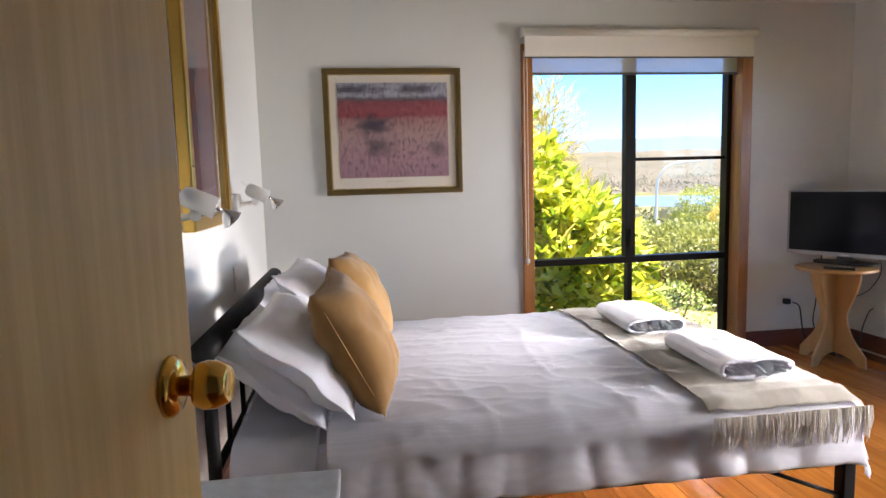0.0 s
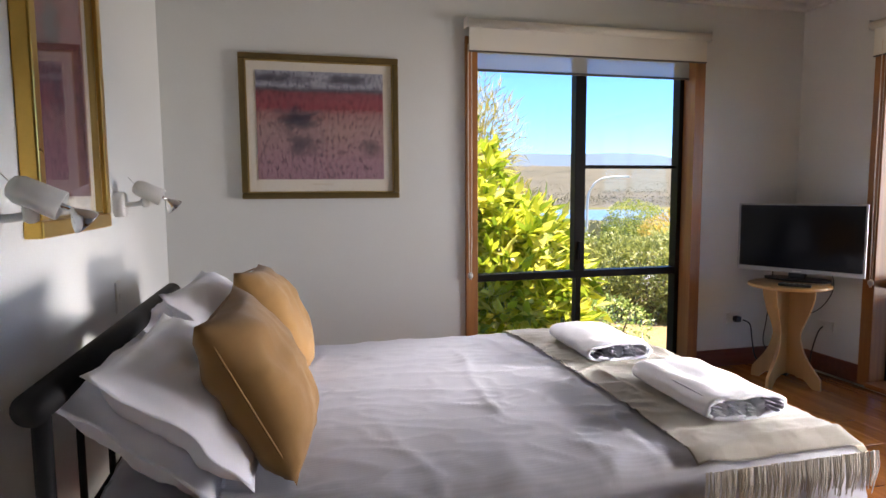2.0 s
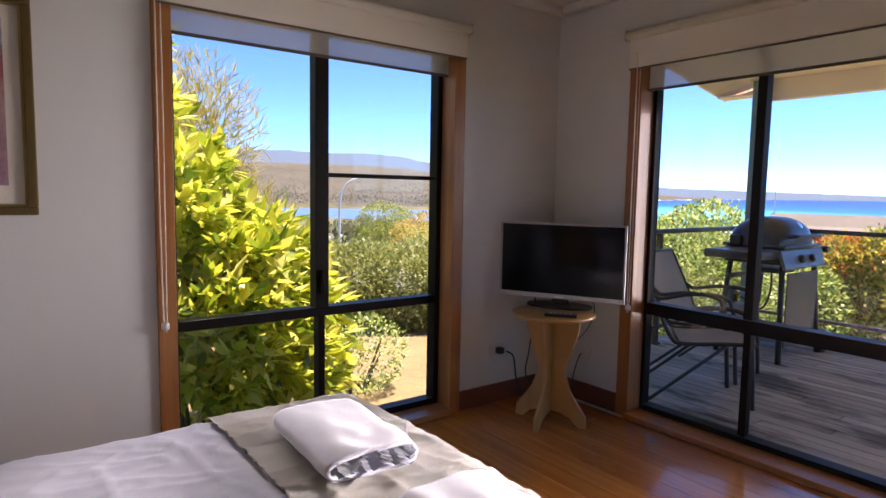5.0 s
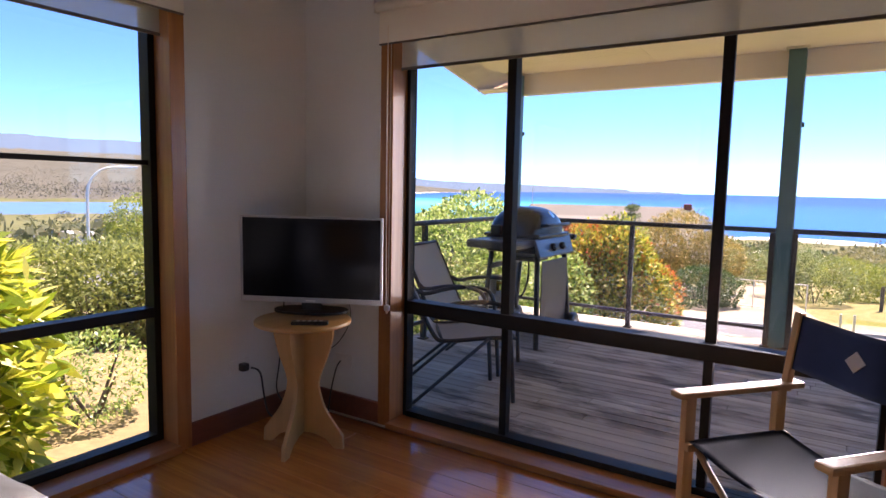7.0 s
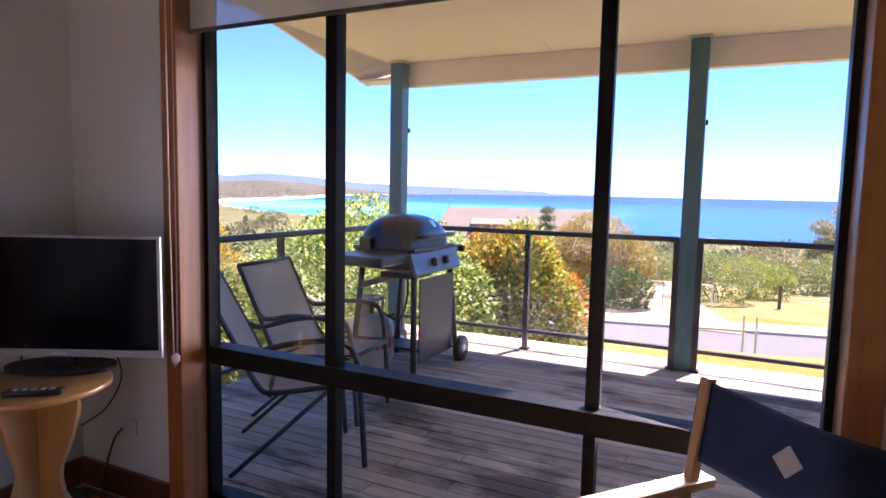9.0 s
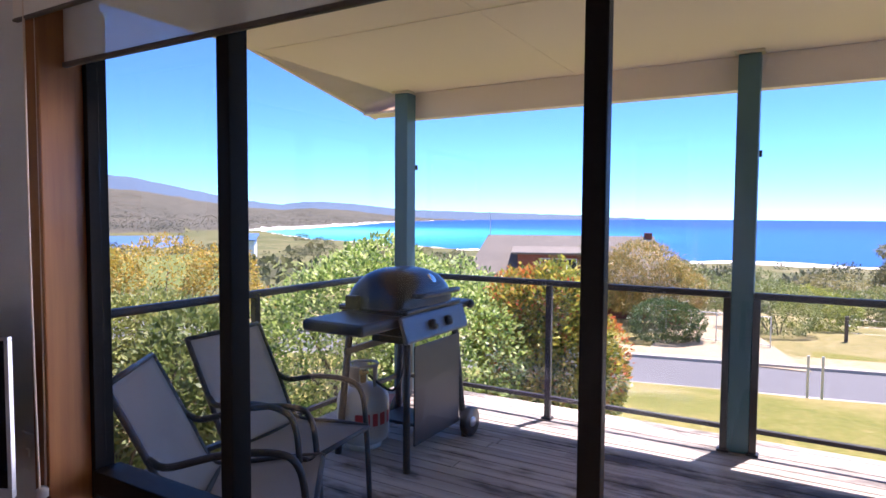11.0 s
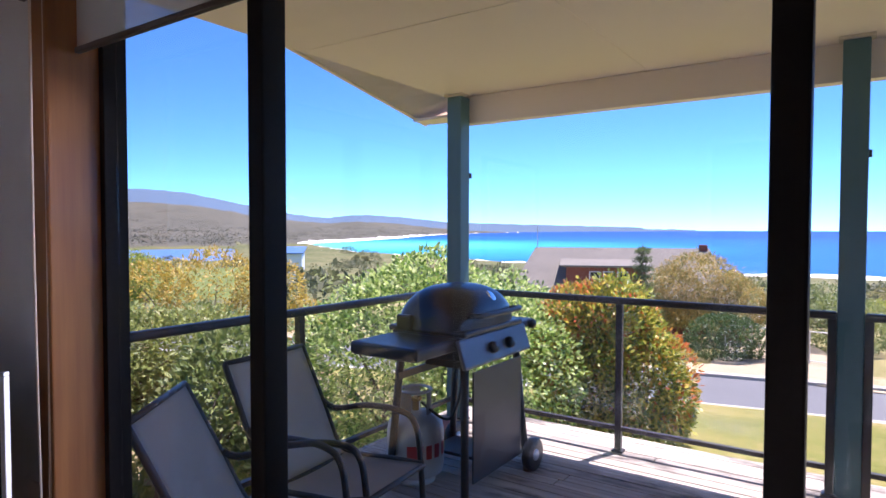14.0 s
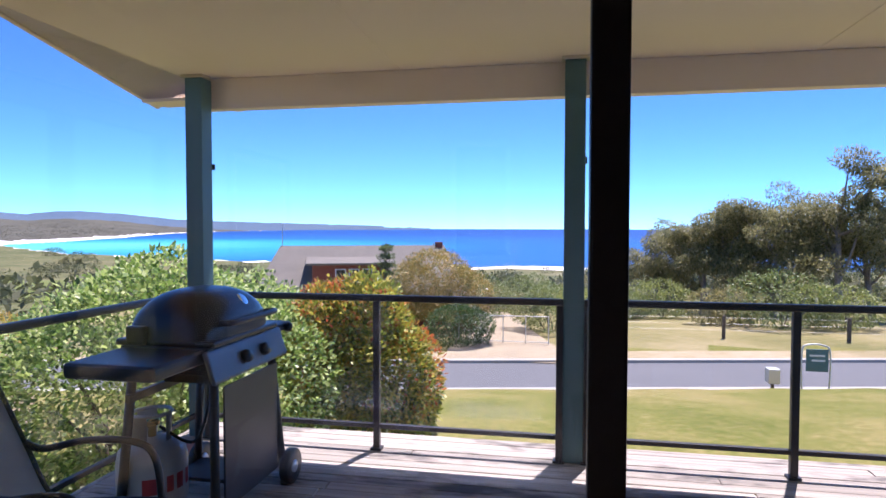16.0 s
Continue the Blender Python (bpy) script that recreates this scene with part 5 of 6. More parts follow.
for i in range(nr - 1):
    for j in range(na):
        j2 = (j + 1) % na
        faces.append((i * na + j, (i + 1) * na + j, (i + 1) * na + j2, i * na + j2))
        r, a = R[i, j], A[i, j]
        ns, fs = NS[i, j], FS[i, j]
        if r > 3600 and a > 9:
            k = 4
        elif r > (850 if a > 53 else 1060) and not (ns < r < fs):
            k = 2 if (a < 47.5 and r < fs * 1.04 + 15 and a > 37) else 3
        elif r > 300 and (ns - (60 if -12 < a < 8 else 26) < r):
            k = 2
        elif r > 60:
            k = 5 if (49 < a < 62 and r < 330) or (42 < a <= 49 and 90 < r < 210) else 1
        elif a > 44:
            k = 6 if r < 14 else 1
        elif 0.98 * (GXs[i, j] - CX) + 0.2 * (GYs[i, j] - CY) > 21.5:
            k = 7
        else:
            k = 0
        mats.append(k)
me = bpy.data.meshes.new("ground")
me.from_pydata(verts.tolist(), [], faces)
for q in (M_lawn, M_scrub, M_beach, M_hazy_hill, M_hazy_mount, M_field, M_sand, M_dry):
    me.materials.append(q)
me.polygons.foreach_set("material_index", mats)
me.polygons.foreach_set("use_smooth", [True] * len(mats))
ground = tagged(new("ground", me), "dry lawn falling to scrub, beach and far hills", "ground", "", "structure")
bm = bmesh.new()
grid(24, 120, lambda u, v: Vector((5 + 4985 * u * math.cos(v * 6.2832), 4985 * u * math.sin(v * 6.2832), -25 + 17 * max(0, (u - 0.25) / 0.75) ** 2)), bm)
bmesh.ops.remove_doubles(bm, verts=bm.verts, dist=0.5)
sea = solid("water", bm, M_sea, "blue sea, turquoise towards the beach")


bm = grid(12, 60, lambda u, v: Vector((CX + (480 + 370 * u) * math.cos(radians(52 + 50 * v)), CY + (480 + 370 * u) * math.sin(radians(52 + 50 * v)), -24.8)))
solid("lake_water", bm, plain("lake_blue", (0.075, 0.17, 0.36), 0.5, 0, 0.12, 0.1, 0.01, 0.0), "calm blue inlet below the hills")


def gz(x, y):
    return float(near_ground(np.array(x), np.array(y)))


def strip(p0, p1, y0, y1, lift, n=60, drop=0.0):
    """A band along the road between two distances from the house."""
    bm = bmesh.new()
    rows = []
    for i in range(n + 1):
        y = y0 + (y1 - y0) * i / n
        row = []
        for p in (p0, p1):
            x = CX + (p - 0.2 * (y - CY)) / 0.98
            row.append(bm.verts.new((x, y, gz(x, y) + lift)))
        if drop:
            for p in (p1, p0):
                x = CX + (p - 0.2 * (y - CY)) / 0.98
                row.append(bm.verts.new((x, y, gz(x, y) - drop)))
        rows.append(row)
    for a, b in zip(rows, rows[1:]):
        m = len(a)
        for k in range(m if drop else 1):
            bm.faces.new((a[k], a[(k + 1) % m], b[(k + 1) % m], b[k]))
    bmesh.ops.recalc_face_normals(bm, faces=bm.faces)
    return bm


solid("road", strip(16.0, 19.5, -26, 30, 0.04), M_asphalt, "grey bitumen street below the lawn")
solid("kerb_near_trim", strip(15.7, 16.0, -26, 30, 0.09, drop=0.1), M_concrete, "low concrete kerb along the street")
solid("kerb_far_trim", strip(19.5, 19.8, -26, 30, 0.13, drop=0.1), M_concrete, "low concrete kerb along the street")
solid("verge", strip(19.8, 21.6, -26, 30, 0.05), M_verge, "dry sandy verge with thin grass beyond the street")
bm = bmesh.new()
rows = []
for i in range(15):
    d = 22.9 + i * 1.6
    x, y = d, 3.5 + 0.16 * (d - 23)
    rows.append([bm.verts.new((x, y + s * (2.3 - 0.75 * min(1, i / 4)), gz(x, y) + 0.075)) for s in (-1, 1)])
for a, b in zip(rows, rows[1:]):
    bm.faces.new((a[0], b[0], b[1], a[1]))
solid("driveway_path", bm, M_path, "pale sandy driveway climbing to the house")


# ---- plants ----
def leaves(name, blobs, count, length, width, material, seed, parent=None, droop=0.3, shell=0.78, upright=0.0, whorl=0):
    """Many separate leaves spread through overlapping clumps, thick near their skins."""
    rg = np.random.default_rng(seed)
    vol = np.array([b[3] * b[4] * b[5] for b in blobs]) ** 0.75
    pick = rg.choice(len(blobs), count, p=vol / vol.sum())
    bl = np.array(blobs, dtype=float)[pick]
    d = rg.normal(size=(count, 3))
    d /= np.linalg.norm(d, axis=1)[:, None]
    # clustered sub-clumps give an uneven outline
    lump = rg.normal(size=(60, 3))
    lump /= np.linalg.norm(lump, axis=1)[:, None]
    near = (d @ lump.T).max(1)
    rad = (shell + (1 - shell) * rg.random(count) ** 0.5) * (0.80 + 0.30 * np.clip((near - 0.86) / 0.14, 0, 1) + rg.normal(size=count) * 0.03)
    pos = bl[:, :3] + d * rad[:, None] * bl[:, 3:6]
    if whorl:
        g = rg.integers(0, max(1, count // whorl), count)
        pos = pos[g] + rg.normal(size=(count, 3)) * length * 0.05
        d = d[g]
    out = d + rg.normal(size=(count, 3)) * 0.75
    out[:, 2] += 0.25 - droop * rg.random(count) + upright
    out /= np.linalg.norm(out, axis=1)[:, None]
    up = rg.normal(size=(count, 3)) * 0.5 + np.array([0, 0, 1.0])
    side = np.cross(out, up)
    side /= np.linalg.norm(side, axis=1)[:, None] + 1e-9
    nrm = np.cross(side, out)
    L = length * rg.uniform(0.65, 1.3, count)[:, None]
    W = width * rg.uniform(0.7, 1.25, count)[:, None]
    v0 = pos
    v1 = pos + out * L * 0.5 + side * W * 0.5 - nrm * W * 0.12
    v2 = pos + out * L - nrm * L * 0.12
    v3 = pos + out * L * 0.5 - side * W * 0.5 - nrm * W * 0.12
    vs = np.stack([v0, v1, v2, v3], 1).reshape(-1, 3)
    me = bpy.data.meshes.new(name)
    me.vertices.add(count * 4)
    me.vertices.foreach_set("co", vs.ravel())
    me.loops.add(count * 4)
    me.loops.foreach_set("vertex_index", np.arange(count * 4))
    me.polygons.add(count)
    me.polygons.foreach_set("loop_start", np.arange(count) * 4)
    me.update(calc_edges=True)
    me.validate()
    me.materials.append(material)
    ob = new(name, me)
    ob.parent = parent
    return ob


def shrub(name, label, base, blobs, count, length, width, material, seed, bark=None, stems=5, category="shrub", spread=0.6, **more):
    """A plant on the ground with stems into each clump of its crown; blobs are relative to the base."""
    x, y, z = base
    ob = thing(name, label, category, pose(x, y, z))
    rg = random.Random(seed)
    for i in range(stems):
        b = blobs[i % len(blobs)]
        top = Vector((b[0] + rg.uniform(-1, 1) * b[3] * spread, b[1] + rg.uniform(-1, 1) * b[4] * spread, b[2] + rg.uniform(-0.2, 0.6) * b[5]))
        a = Vector((rg.uniform(-0.12, 0.12), rg.uniform(-0.12, 0.12), -0.15))
        mid = a.lerp(top, 0.5) + Vector((rg.uniform(-0.1, 0.1), rg.uniform(-0.1, 0.1), 0.05)) * max(0.4, b[5])
        r = 0.02 + 0.0075 * max(b[3:6])
        part("trunk" if i == 0 else "limb", tube(smooth_path([a, mid, top], 4), [r, r * 0.9, r * 0.8, r * 0.72, r * 0.64, r * 0.55, r * 0.45, r * 0.35, r * 0.2][:len(smooth_path([a, mid, top], 4))], 7), bark or M_bark, ob, "", True)
    leaves("crown", blobs, count, length, width, material, seed, ob, **more)
    return ob


L_lime = leafy("leaf_lime", [(0.10, 0.18, 0.018), (0.30, 0.41, 0.032), (0.56, 0.61, 0.055), (0.75, 0.72, 0.11), (0.84, 0.81, 0.26)], 0.35, 0.5)
L_vari = leafy("leaf_variegated", [(0.07, 0.13, 0.035), (0.17, 0.29, 0.06), (0.34, 0.47, 0.11), (0.57, 0.66, 0.20), (0.78, 0.82, 0.42)], 0.4, 0.45)
L_red = leafy("leaf_olive_gold", [(0.08, 0.13, 0.025), (0.19, 0.26, 0.042), (0.36, 0.40, 0.06), (0.58, 0.54, 0.08), (0.72, 0.57, 0.11)], 0.4, 0.42)
L_tip = leafy("leaf_red_tip", [(0.34, 0.30, 0.05), (0.58, 0.36, 0.06), (0.66, 0.22, 0.05), (0.55, 0.12, 0.06)], 0.4, 0.42)
L_olive = leafy("leaf_olive", [(0.098, 0.154, 0.042), (0.196, 0.252, 0.07), (0.308, 0.336, 0.112)], 0.5, 0.35)
L_hedge = leafy("leaf_hedge", [(0.13, 0.17, 0.045), (0.28, 0.32, 0.09), (0.43, 0.46, 0.14)], 0.5, 0.4)
L_gold = leafy("leaf_golden", [(0.22, 0.21, 0.045), (0.44, 0.36, 0.065), (0.62, 0.46, 0.085), (0.56, 0.33, 0.07)], 0.5, 0.4)
L_bronze = leafy("leaf_bronze", [(0.13, 0.15, 0.04), (0.28, 0.25, 0.065), (0.45, 0.34, 0.09), (0.54, 0.35, 0.11)], 0.5, 0.42)
L_dark = leafy("leaf_dark_green", [(0.03, 0.065, 0.02), (0.06, 0.12, 0.03), (0.12, 0.19, 0.05)], 0.45, 0.35)
L_euc = leafy("leaf_eucalypt", [(0.15, 0.155, 0.06), (0.28, 0.265, 0.105), (0.43, 0.37, 0.16)], 0.5, 0.52)
L_gum = leafy("leaf_gum", [(0.10, 0.11, 0.045), (0.21, 0.21, 0.085), (0.35, 0.33, 0.14), (0.48, 0.44, 0.22)], 0.5, 0.52)
L_scrub = leafy("leaf_scrub", [(0.05, 0.065, 0.03), (0.10, 0.115, 0.05), (0.19, 0.19, 0.09)], 0.6, 0.4)
# Brown twigs, with the shade under the hedge put into their dark tones.
L_shaded_twig = leafy("leaf_twig_shaded_brown", [(0.05, 0.035, 0.02), (0.12, 0.075, 0.04), (0.22, 0.14, 0.07)], 0.8, 0.2)
L_wisp = leafy("leaf_needles", [(0.28, 0.28, 0.07), (0.44, 0.39, 0.09), (0.56, 0.45, 0.12)], 0.6, 0.4)
L_pine = leafy("leaf_pine", [(0.09, 0.14, 0.05), (0.18, 0.24, 0.09)], 0.5, 0.4)
L_bright = leafy("leaf_bright", [(0.14, 0.21, 0.042), (0.308, 0.364, 0.056), (0.462, 0.462, 0.084)], 0.45, 0.4)


def at(az, d, from_x=3.2, from_y=2.0):
    x, y = from_x + d * math.cos(radians(az)), from_y + d * math.sin(radians(az))
    return x, y, gz(x, y) - 0.03


# garden side
shrub("tree", "broad-leaved lime-green tree growing close to the window", (2.22, 6.35, -0.87),
      [(-0.1, -0.1, 0.75, 1.15, 1.05, 0.85), (0.15, 0.0, 1.25, 0.9, 0.9, 0.75), (-0.3, 0.1, 1.75, 0.85, 0.8, 0.75), (-0.55, 0.2, 2.5, 0.6, 0.6, 0.65), (-0.6, 0.2, 3.1, 0.42, 0.42, 0.5), (0.62, -0.2, 0.5, 0.42, 0.4, 0.35)],
      15000, 0.19, 0.068, L_lime, 11, category="tree", stems=7, whorl=7, droop=0.5)
shrub("tree", "wispy grey-green needle-leaved tree behind the window tree", (2.6, 9.3, -1.0),
      [(0.0, 0, 2.0, 1.1, 0.9, 1.3), (-0.5, 0.2, 3.1, 0.9, 0.8, 1.2), (0.5, 0, 2.9, 0.75, 0.6, 0.9), (0.9, 0, 1.6, 0.7, 0.6, 0.8)],
      20000, 0.22, 0.014, L_wisp, 12, category="tree", stems=5, upright=0.7, shell=0.1)
hx = [(3.2 + 4.9 * k / 8, 12.0 - 3.0 * k / 8 + 0.25 * math.sin(k * 0.39)) for k in range(9)]
hedge = shrub("hedge", "long clipped green hedge with a brown twiggy base darkened for shade", (5.8, 10.5, -1.55),
      [(x - 5.8, y - 10.5, 1.17, 0.95, 0.95, 0.78) for x, y in hx], 52000, 0.085, 0.04, L_hedge, 13, category="hedge", stems=36, shell=0.7)
# Dark twigs added low down to give the hedge a shaded underside.
leaves("shaded_twiggy_base", [(x - 5.8, y - 10.5 - 0.25, 0.5, 0.85, 0.8, 0.6) for x, y in hx], 14000, 0.10, 0.022, L_shaded_twig, 113, hedge, shell=0.5, upright=0.4)
shrub("shrub", "small pale green shrub on bare earth by the hedge", (4.15, 7.1, -0.9), [(0, 0, 0.42, 0.48, 0.45, 0.4), (-0.3, 0.1, 0.5, 0.35, 0.35, 0.3)], 2600, 0.055, 0.026, L_vari, 14)
shrub("shrub", "dark leafy shrub under the deck railing", (5.9, 6.4, -0.95), [(0.55, 0.15, 0.6, 0.5, 0.5, 0.58), (0.9, 0.3, 0.85, 0.52, 0.52, 0.58), (0.35, 0.5, 0.4, 0.38, 0.38, 0.38)], 8000, 0.085, 0.042, L_olive, 15, stems=9)
x, y, z = at(55, 16)
shrub("shrub", "large golden-leaved bush beyond the hedge", (x, y, z), [(-1.1, 0.9, 1.75, 1.0, 1.0, 0.9), (0.0, 0.0, 1.95, 1.15, 1.1, 1.0), (1.0, -1.0, 1.75, 0.85, 0.85, 1.0), (1.5, -1.5, 0.9, 0.75, 0.75, 0.8)], 11000, 0.10, 0.045, L_gold, 16, stems=8)
x, y, z = at(59.0, 26, 1.2, 1.5)
shrub("shrub", "rounded yellow-green bush beside the street lamp", (x, y, z), [(0, 0, 2.75, 1.15, 1.15, 0.95), (0.8, -0.5, 2.6, 0.85, 0.85, 0.8), (-0.2, 0.2, 1.6, 1.1, 1.1, 1.3)], 8000, 0.12, 0.06, L_bright, 17)

# deck side
shrub("shrub", "large variegated shrub pressing against the deck railing", (8.5, 6.1, -1.1), [(0, 0, 1.0, 1.15, 1.1, 1.05), (0.6, -0.9, 0.85, 1.0, 0.9, 0.95), (-0.1, 0.6, 0.75, 0.75, 0.75, 0.75), (0.3, -0.2, 1.68, 0.75, 0.75, 0.6)], 36000, 0.062, 0.036, L_vari, 21, stems=8)
red_bush = shrub("shrub", "red-tipped shrub with golden leaves beyond the railing", (10.1, 4.2, -1.5), [(0, 0, 1.2, 0.66, 0.66, 1.12), (-0.2, 0.42, 1.3, 0.52, 0.5, 0.92), (0.1, -0.32, 0.9, 0.55, 0.5, 0.78), (0.0, 0.1, 1.76, 0.5, 0.5, 0.46)], 24000, 0.075, 0.036, L_red, 22, stems=7)
leaves("young_leaves", [(0.0, 0.1, 1.82, 0.52, 0.52, 0.48), (-0.2, 0.4, 1.6, 0.47, 0.46, 0.66), (0.1, -0.34, 1.2, 0.54, 0.5, 0.62)], 4200, 0.070, 0.030, L_tip, 122, red_bush, shell=0.9, upright=0.3)
shrub("shrub", "green leafy shrub between the railing and the lawn", (11.2, 6.2, -1.7), [(0, 0, 1.3, 1.1, 1.1, 1.0), (1.0, 0.8, 1.5, 1.0, 1.0, 0.9)], 9000, 0.10, 0.05, L_vari, 23)
shrub("tree", "weeping bronze-leaved tree in front of the brick house", at(11.5, 27), [(0, 0, 2.05, 1.7, 1.7, 1.45), (0.4, 1.1, 1.7, 1.2, 1.2, 1.2), (0.3, -1.3, 1.5, 1.2, 1.2, 1.1)], 16000, 0.20, 0.04, L_bronze, 24, category="tree", droop=1.2)
shrub("shrub", "round dark green bush on the far verge", at(9.4, 22.9), [(0, 0, 0.75, 1.15, 1.15, 0.8), (0.3, -0.6, 0.7, 0.8, 0.8, 0.7)], 8000, 0.09, 0.05, L_dark, 25)
shrub("shrub", "sparse olive bush beside the driveway", at(0.6, 27), [(0, 0, 1.0, 1.4, 1.4, 1.1), (0.5, 1.0, 1.2, 1.0, 1.0, 0.9)], 4500, 0.13, 0.05, L_olive, 26)
shrub("shrub", "bright yellow-green bush behind the roadside fence", at(-1.8, 30), [(0, 0, 0.9, 1.2, 1.2, 1.0), (0.2, -0.9, 0.8, 0.9, 0.9, 0.8)], 4500, 0.13, 0.05, L_bright, 27)
for i, (az, d, s) in enumerate(((-5.5, 36, 0.75), (-9, 38, 1.0), (-14.5, 33, 0.8), (-18.5, 32, 1.2), (-22.5, 33, 0.9), (5.2, 42, 0.8), (2.5, 46, 1.25), (-0.8, 44, 0.8), (-3.5, 42, 1.15), (7.6, 36, 1.2))):
    shrub("shrub", "dense olive coastal shrub beyond the street", at(az, d), [(0, 0, 1.1 * s, 1.5 * s, 1.5 * s, 1.1 * s), (0.6, -1.0, 0.9 * s, 1.1 * s, 1.1 * s, 0.8 * s), (0.3, 1.0, 1.1 * s, 1.2 * s, 1.2 * s, s)], 3600, 0.16, 0.07, (L_olive, L_hedge, L_euc)[i % 3], 40 + i)


def gum(label, base, height, seed, crown=1.0):
    """A tall open gum: bare leaning limbs with clumps of leaves at their ends."""
    rg = random.Random(seed)
    ob = thing("tree", label, "tree", pose(*base))
    r0 = 0.028 * height
    trunk = smooth_path([(0, 0, -0.2), (rg.uniform(-0.3, 0.3), rg.uniform(-0.3, 0.3), height * 0.3), (rg.uniform(-0.6, 0.6), rg.uniform(-0.6, 0.6), height * 0.62)], 5)
    part("trunk", tube(trunk, [r0 * (1 - 0.55 * i / (len(trunk) - 1)) for i in range(len(trunk))], 8), M_pale_bark, ob, "", True)
    blobs = []
    for i in range(13):
        s = trunk[rg.randrange(len(trunk) // 3, len(trunk))]
        a = rg.uniform(0, 6.28)
        reach = rg.uniform(0.10, 0.30) * height * crown
        e = s + Vector((math.cos(a) * reach, math.sin(a) * reach, rg.uniform(0.08, 0.38) * height))
        e.z = min(e.z, height * rg.uniform(0.84, 0.97))
        m = s.lerp(e, 0.5) + Vector((0, 0, -0.03 * height))
        part("limb", tube(smooth_path([s, m, e], 3), [r0 * 0.4 * (1 - 0.11 * k) for k in range(7)], 6), M_pale_bark, ob, "", True)
        for k in range(3):
            q = rg.uniform(0.05, 0.105) * height * crown
            o = Vector((rg.uniform(-1, 1), rg.uniform(-1, 1), rg.uniform(-0.7, 0.5))) * 0.13 * height * crown
            blobs.append((e.x + o.x, e.y + o.y, e.z + o.z, q * 1.2, q * 1.2, q * 0.85))
    leaves("crown", blobs, 15000, 0.22, 0.07, L_gum, seed, ob, droop=0.9, shell=0.35)


for i, (az, d, h) in enumerate(((-8.6, 48, 6.6), (-10.6, 50, 6.9), (-12.3, 46, 7.0), (-14.0, 45, 7.9), (-16.2, 47, 7.5), (-17.8, 43, 7.2), (-19.8, 45, 8.3), (-22.3, 42, 9.4), (-24.5, 44, 8.0), (-27, 41, 8.2))):
    gum("tall open gum tree with pale limbs beyond the street", at(az, d), h, 60 + i)

# Norfolk pine: whorls of level branches
pine = thing("tree", "small dark Norfolk pine with level tiers of branches", "tree", pose(*at(16.0, 24.5)))
part("trunk", tube([(0, 0, -0.2), (0, 0, 3.95)], [0.08, 0.015], 8), M_bark, pine, "", True)
tiers = []
for k in range(9):
    z = 0.95 + k * 0.335
    reach = 0.82 * (1 - k / 9.6)
    for j in range(6):
        a = j * 1.047 + k * 0.5
        e = Vector((math.cos(a) * reach, math.sin(a) * reach, z + 0.1))
        part("branch", tube([(0, 0, z), tuple(e)], [0.02, 0.008], 5), M_bark, pine)
        for q in (0.35, 0.6, 0.85):
            tiers.append((e.x * q, e.y * q, z + 0.1 * q, 0.22, 0.22, 0.07))
leaves("crown", tiers, 4500, 0.14, 0.03, L_pine, 71, pine, shell=0.1)

# scrub on the slopes, far woods
rg = np.random.default_rng(5)
blobs = []
for i in range(620):
    az, r = rg.uniform(-35, 95), 45 * (14.5 ** rg.random())
    x, y = CX + r * math.cos(radians(az)), CY + r * math.sin(radians(az))
    if 49 < az < 62 and r < 300 or 42 < az <= 49 and 90 < r < 210:
        continue
    if r > np.interp(az, AZ, NEAR_SHORE) - 35 or (az > 53 and r > 480) or (-12 < az < 8 and r > 300):
        continue
    s = rg.uniform(0.8, 2.0) * (1 + r / 260)
    blobs.append((x, y, gz(x, y) + s * 0.3, s * 1.4, s * 1.4, s * 0.8))
w = leaves("coastal_scrub", blobs, 85000, 0.9, 0.5, L_scrub, 81, None, shell=0.4)
tagged(w, "grey-green coastal scrub covering the slopes", "scrub", "", "stuff")
blobs = []
for i in range(1900):
    az, r = rg.uniform(20, 95), 870 + 2500 * rg.random() ** 1.3
    fs = float(np.interp(az, AZ, FAR_SHORE))
    if r < (870 if az > 53 else max(fs + 60, 1090)):
        continue
    x, y = CX + r * math.cos(radians(az)), CY + r * math.sin(radians(az))
    z = float(land_height(np.array(r), np.array(az), np.array(x), np.array(y))[0])
    s = rg.uniform(6, 15)
    blobs.append((x, y, z + s * 0.2, s * 2.4, s * 2.4, s * 0.6))
# Leaf tones kept close to the hill's, with the same haze in their colour.
w = leaves("far_woods", blobs, 42000, 2.6, 1.8, leafy("hazy_far_leaf", [(0.10, 0.105, 0.07), (0.125, 0.125, 0.088), (0.155, 0.145, 0.11)], 0.8, 0.75), 82, None, shell=0.4)
tagged(w, "dull green woods on the far shore", "woods", "", "stuff")
for i, (az, r, s) in enumerate(((42.6, 430, 6.5), (41.6, 425, 5.5), (37.6, 400, 5.0), (36.6, 402, 4.5))):
    x, y, z = at(az, r)
    gum("flat-topped coastal tree near the beach", (x, y, z), s, 90 + i, 1.5)

# ---- houses, fence, street things ----
hs = thing("house", "red brick house with a weathered grey tiled roof", "house", pose(30.6, 11.0, -4.35, 0, 0, -68))
part("wall", box(-3.9, 3.9, 0.4, 6.0, 0.0, 3.0), M_brick_red, hs)
bm = bmesh.new()
pts = [(-5.1, -0.3, 2.5), (5.1, -0.3, 2.5), (5.1, 6.6, 2.5), (-5.1, 6.6, 2.5), (-3.9, 3.1, 4.85), (4.5, 3.1, 4.85)]
vv = [bm.verts.new(p) for p in pts]
for f in ((0, 1, 5, 4), (2, 3, 4, 5), (3, 0, 4), (1, 2, 5), (3, 2, 1, 0)):
    bm.faces.new([vv[k] for k in f])
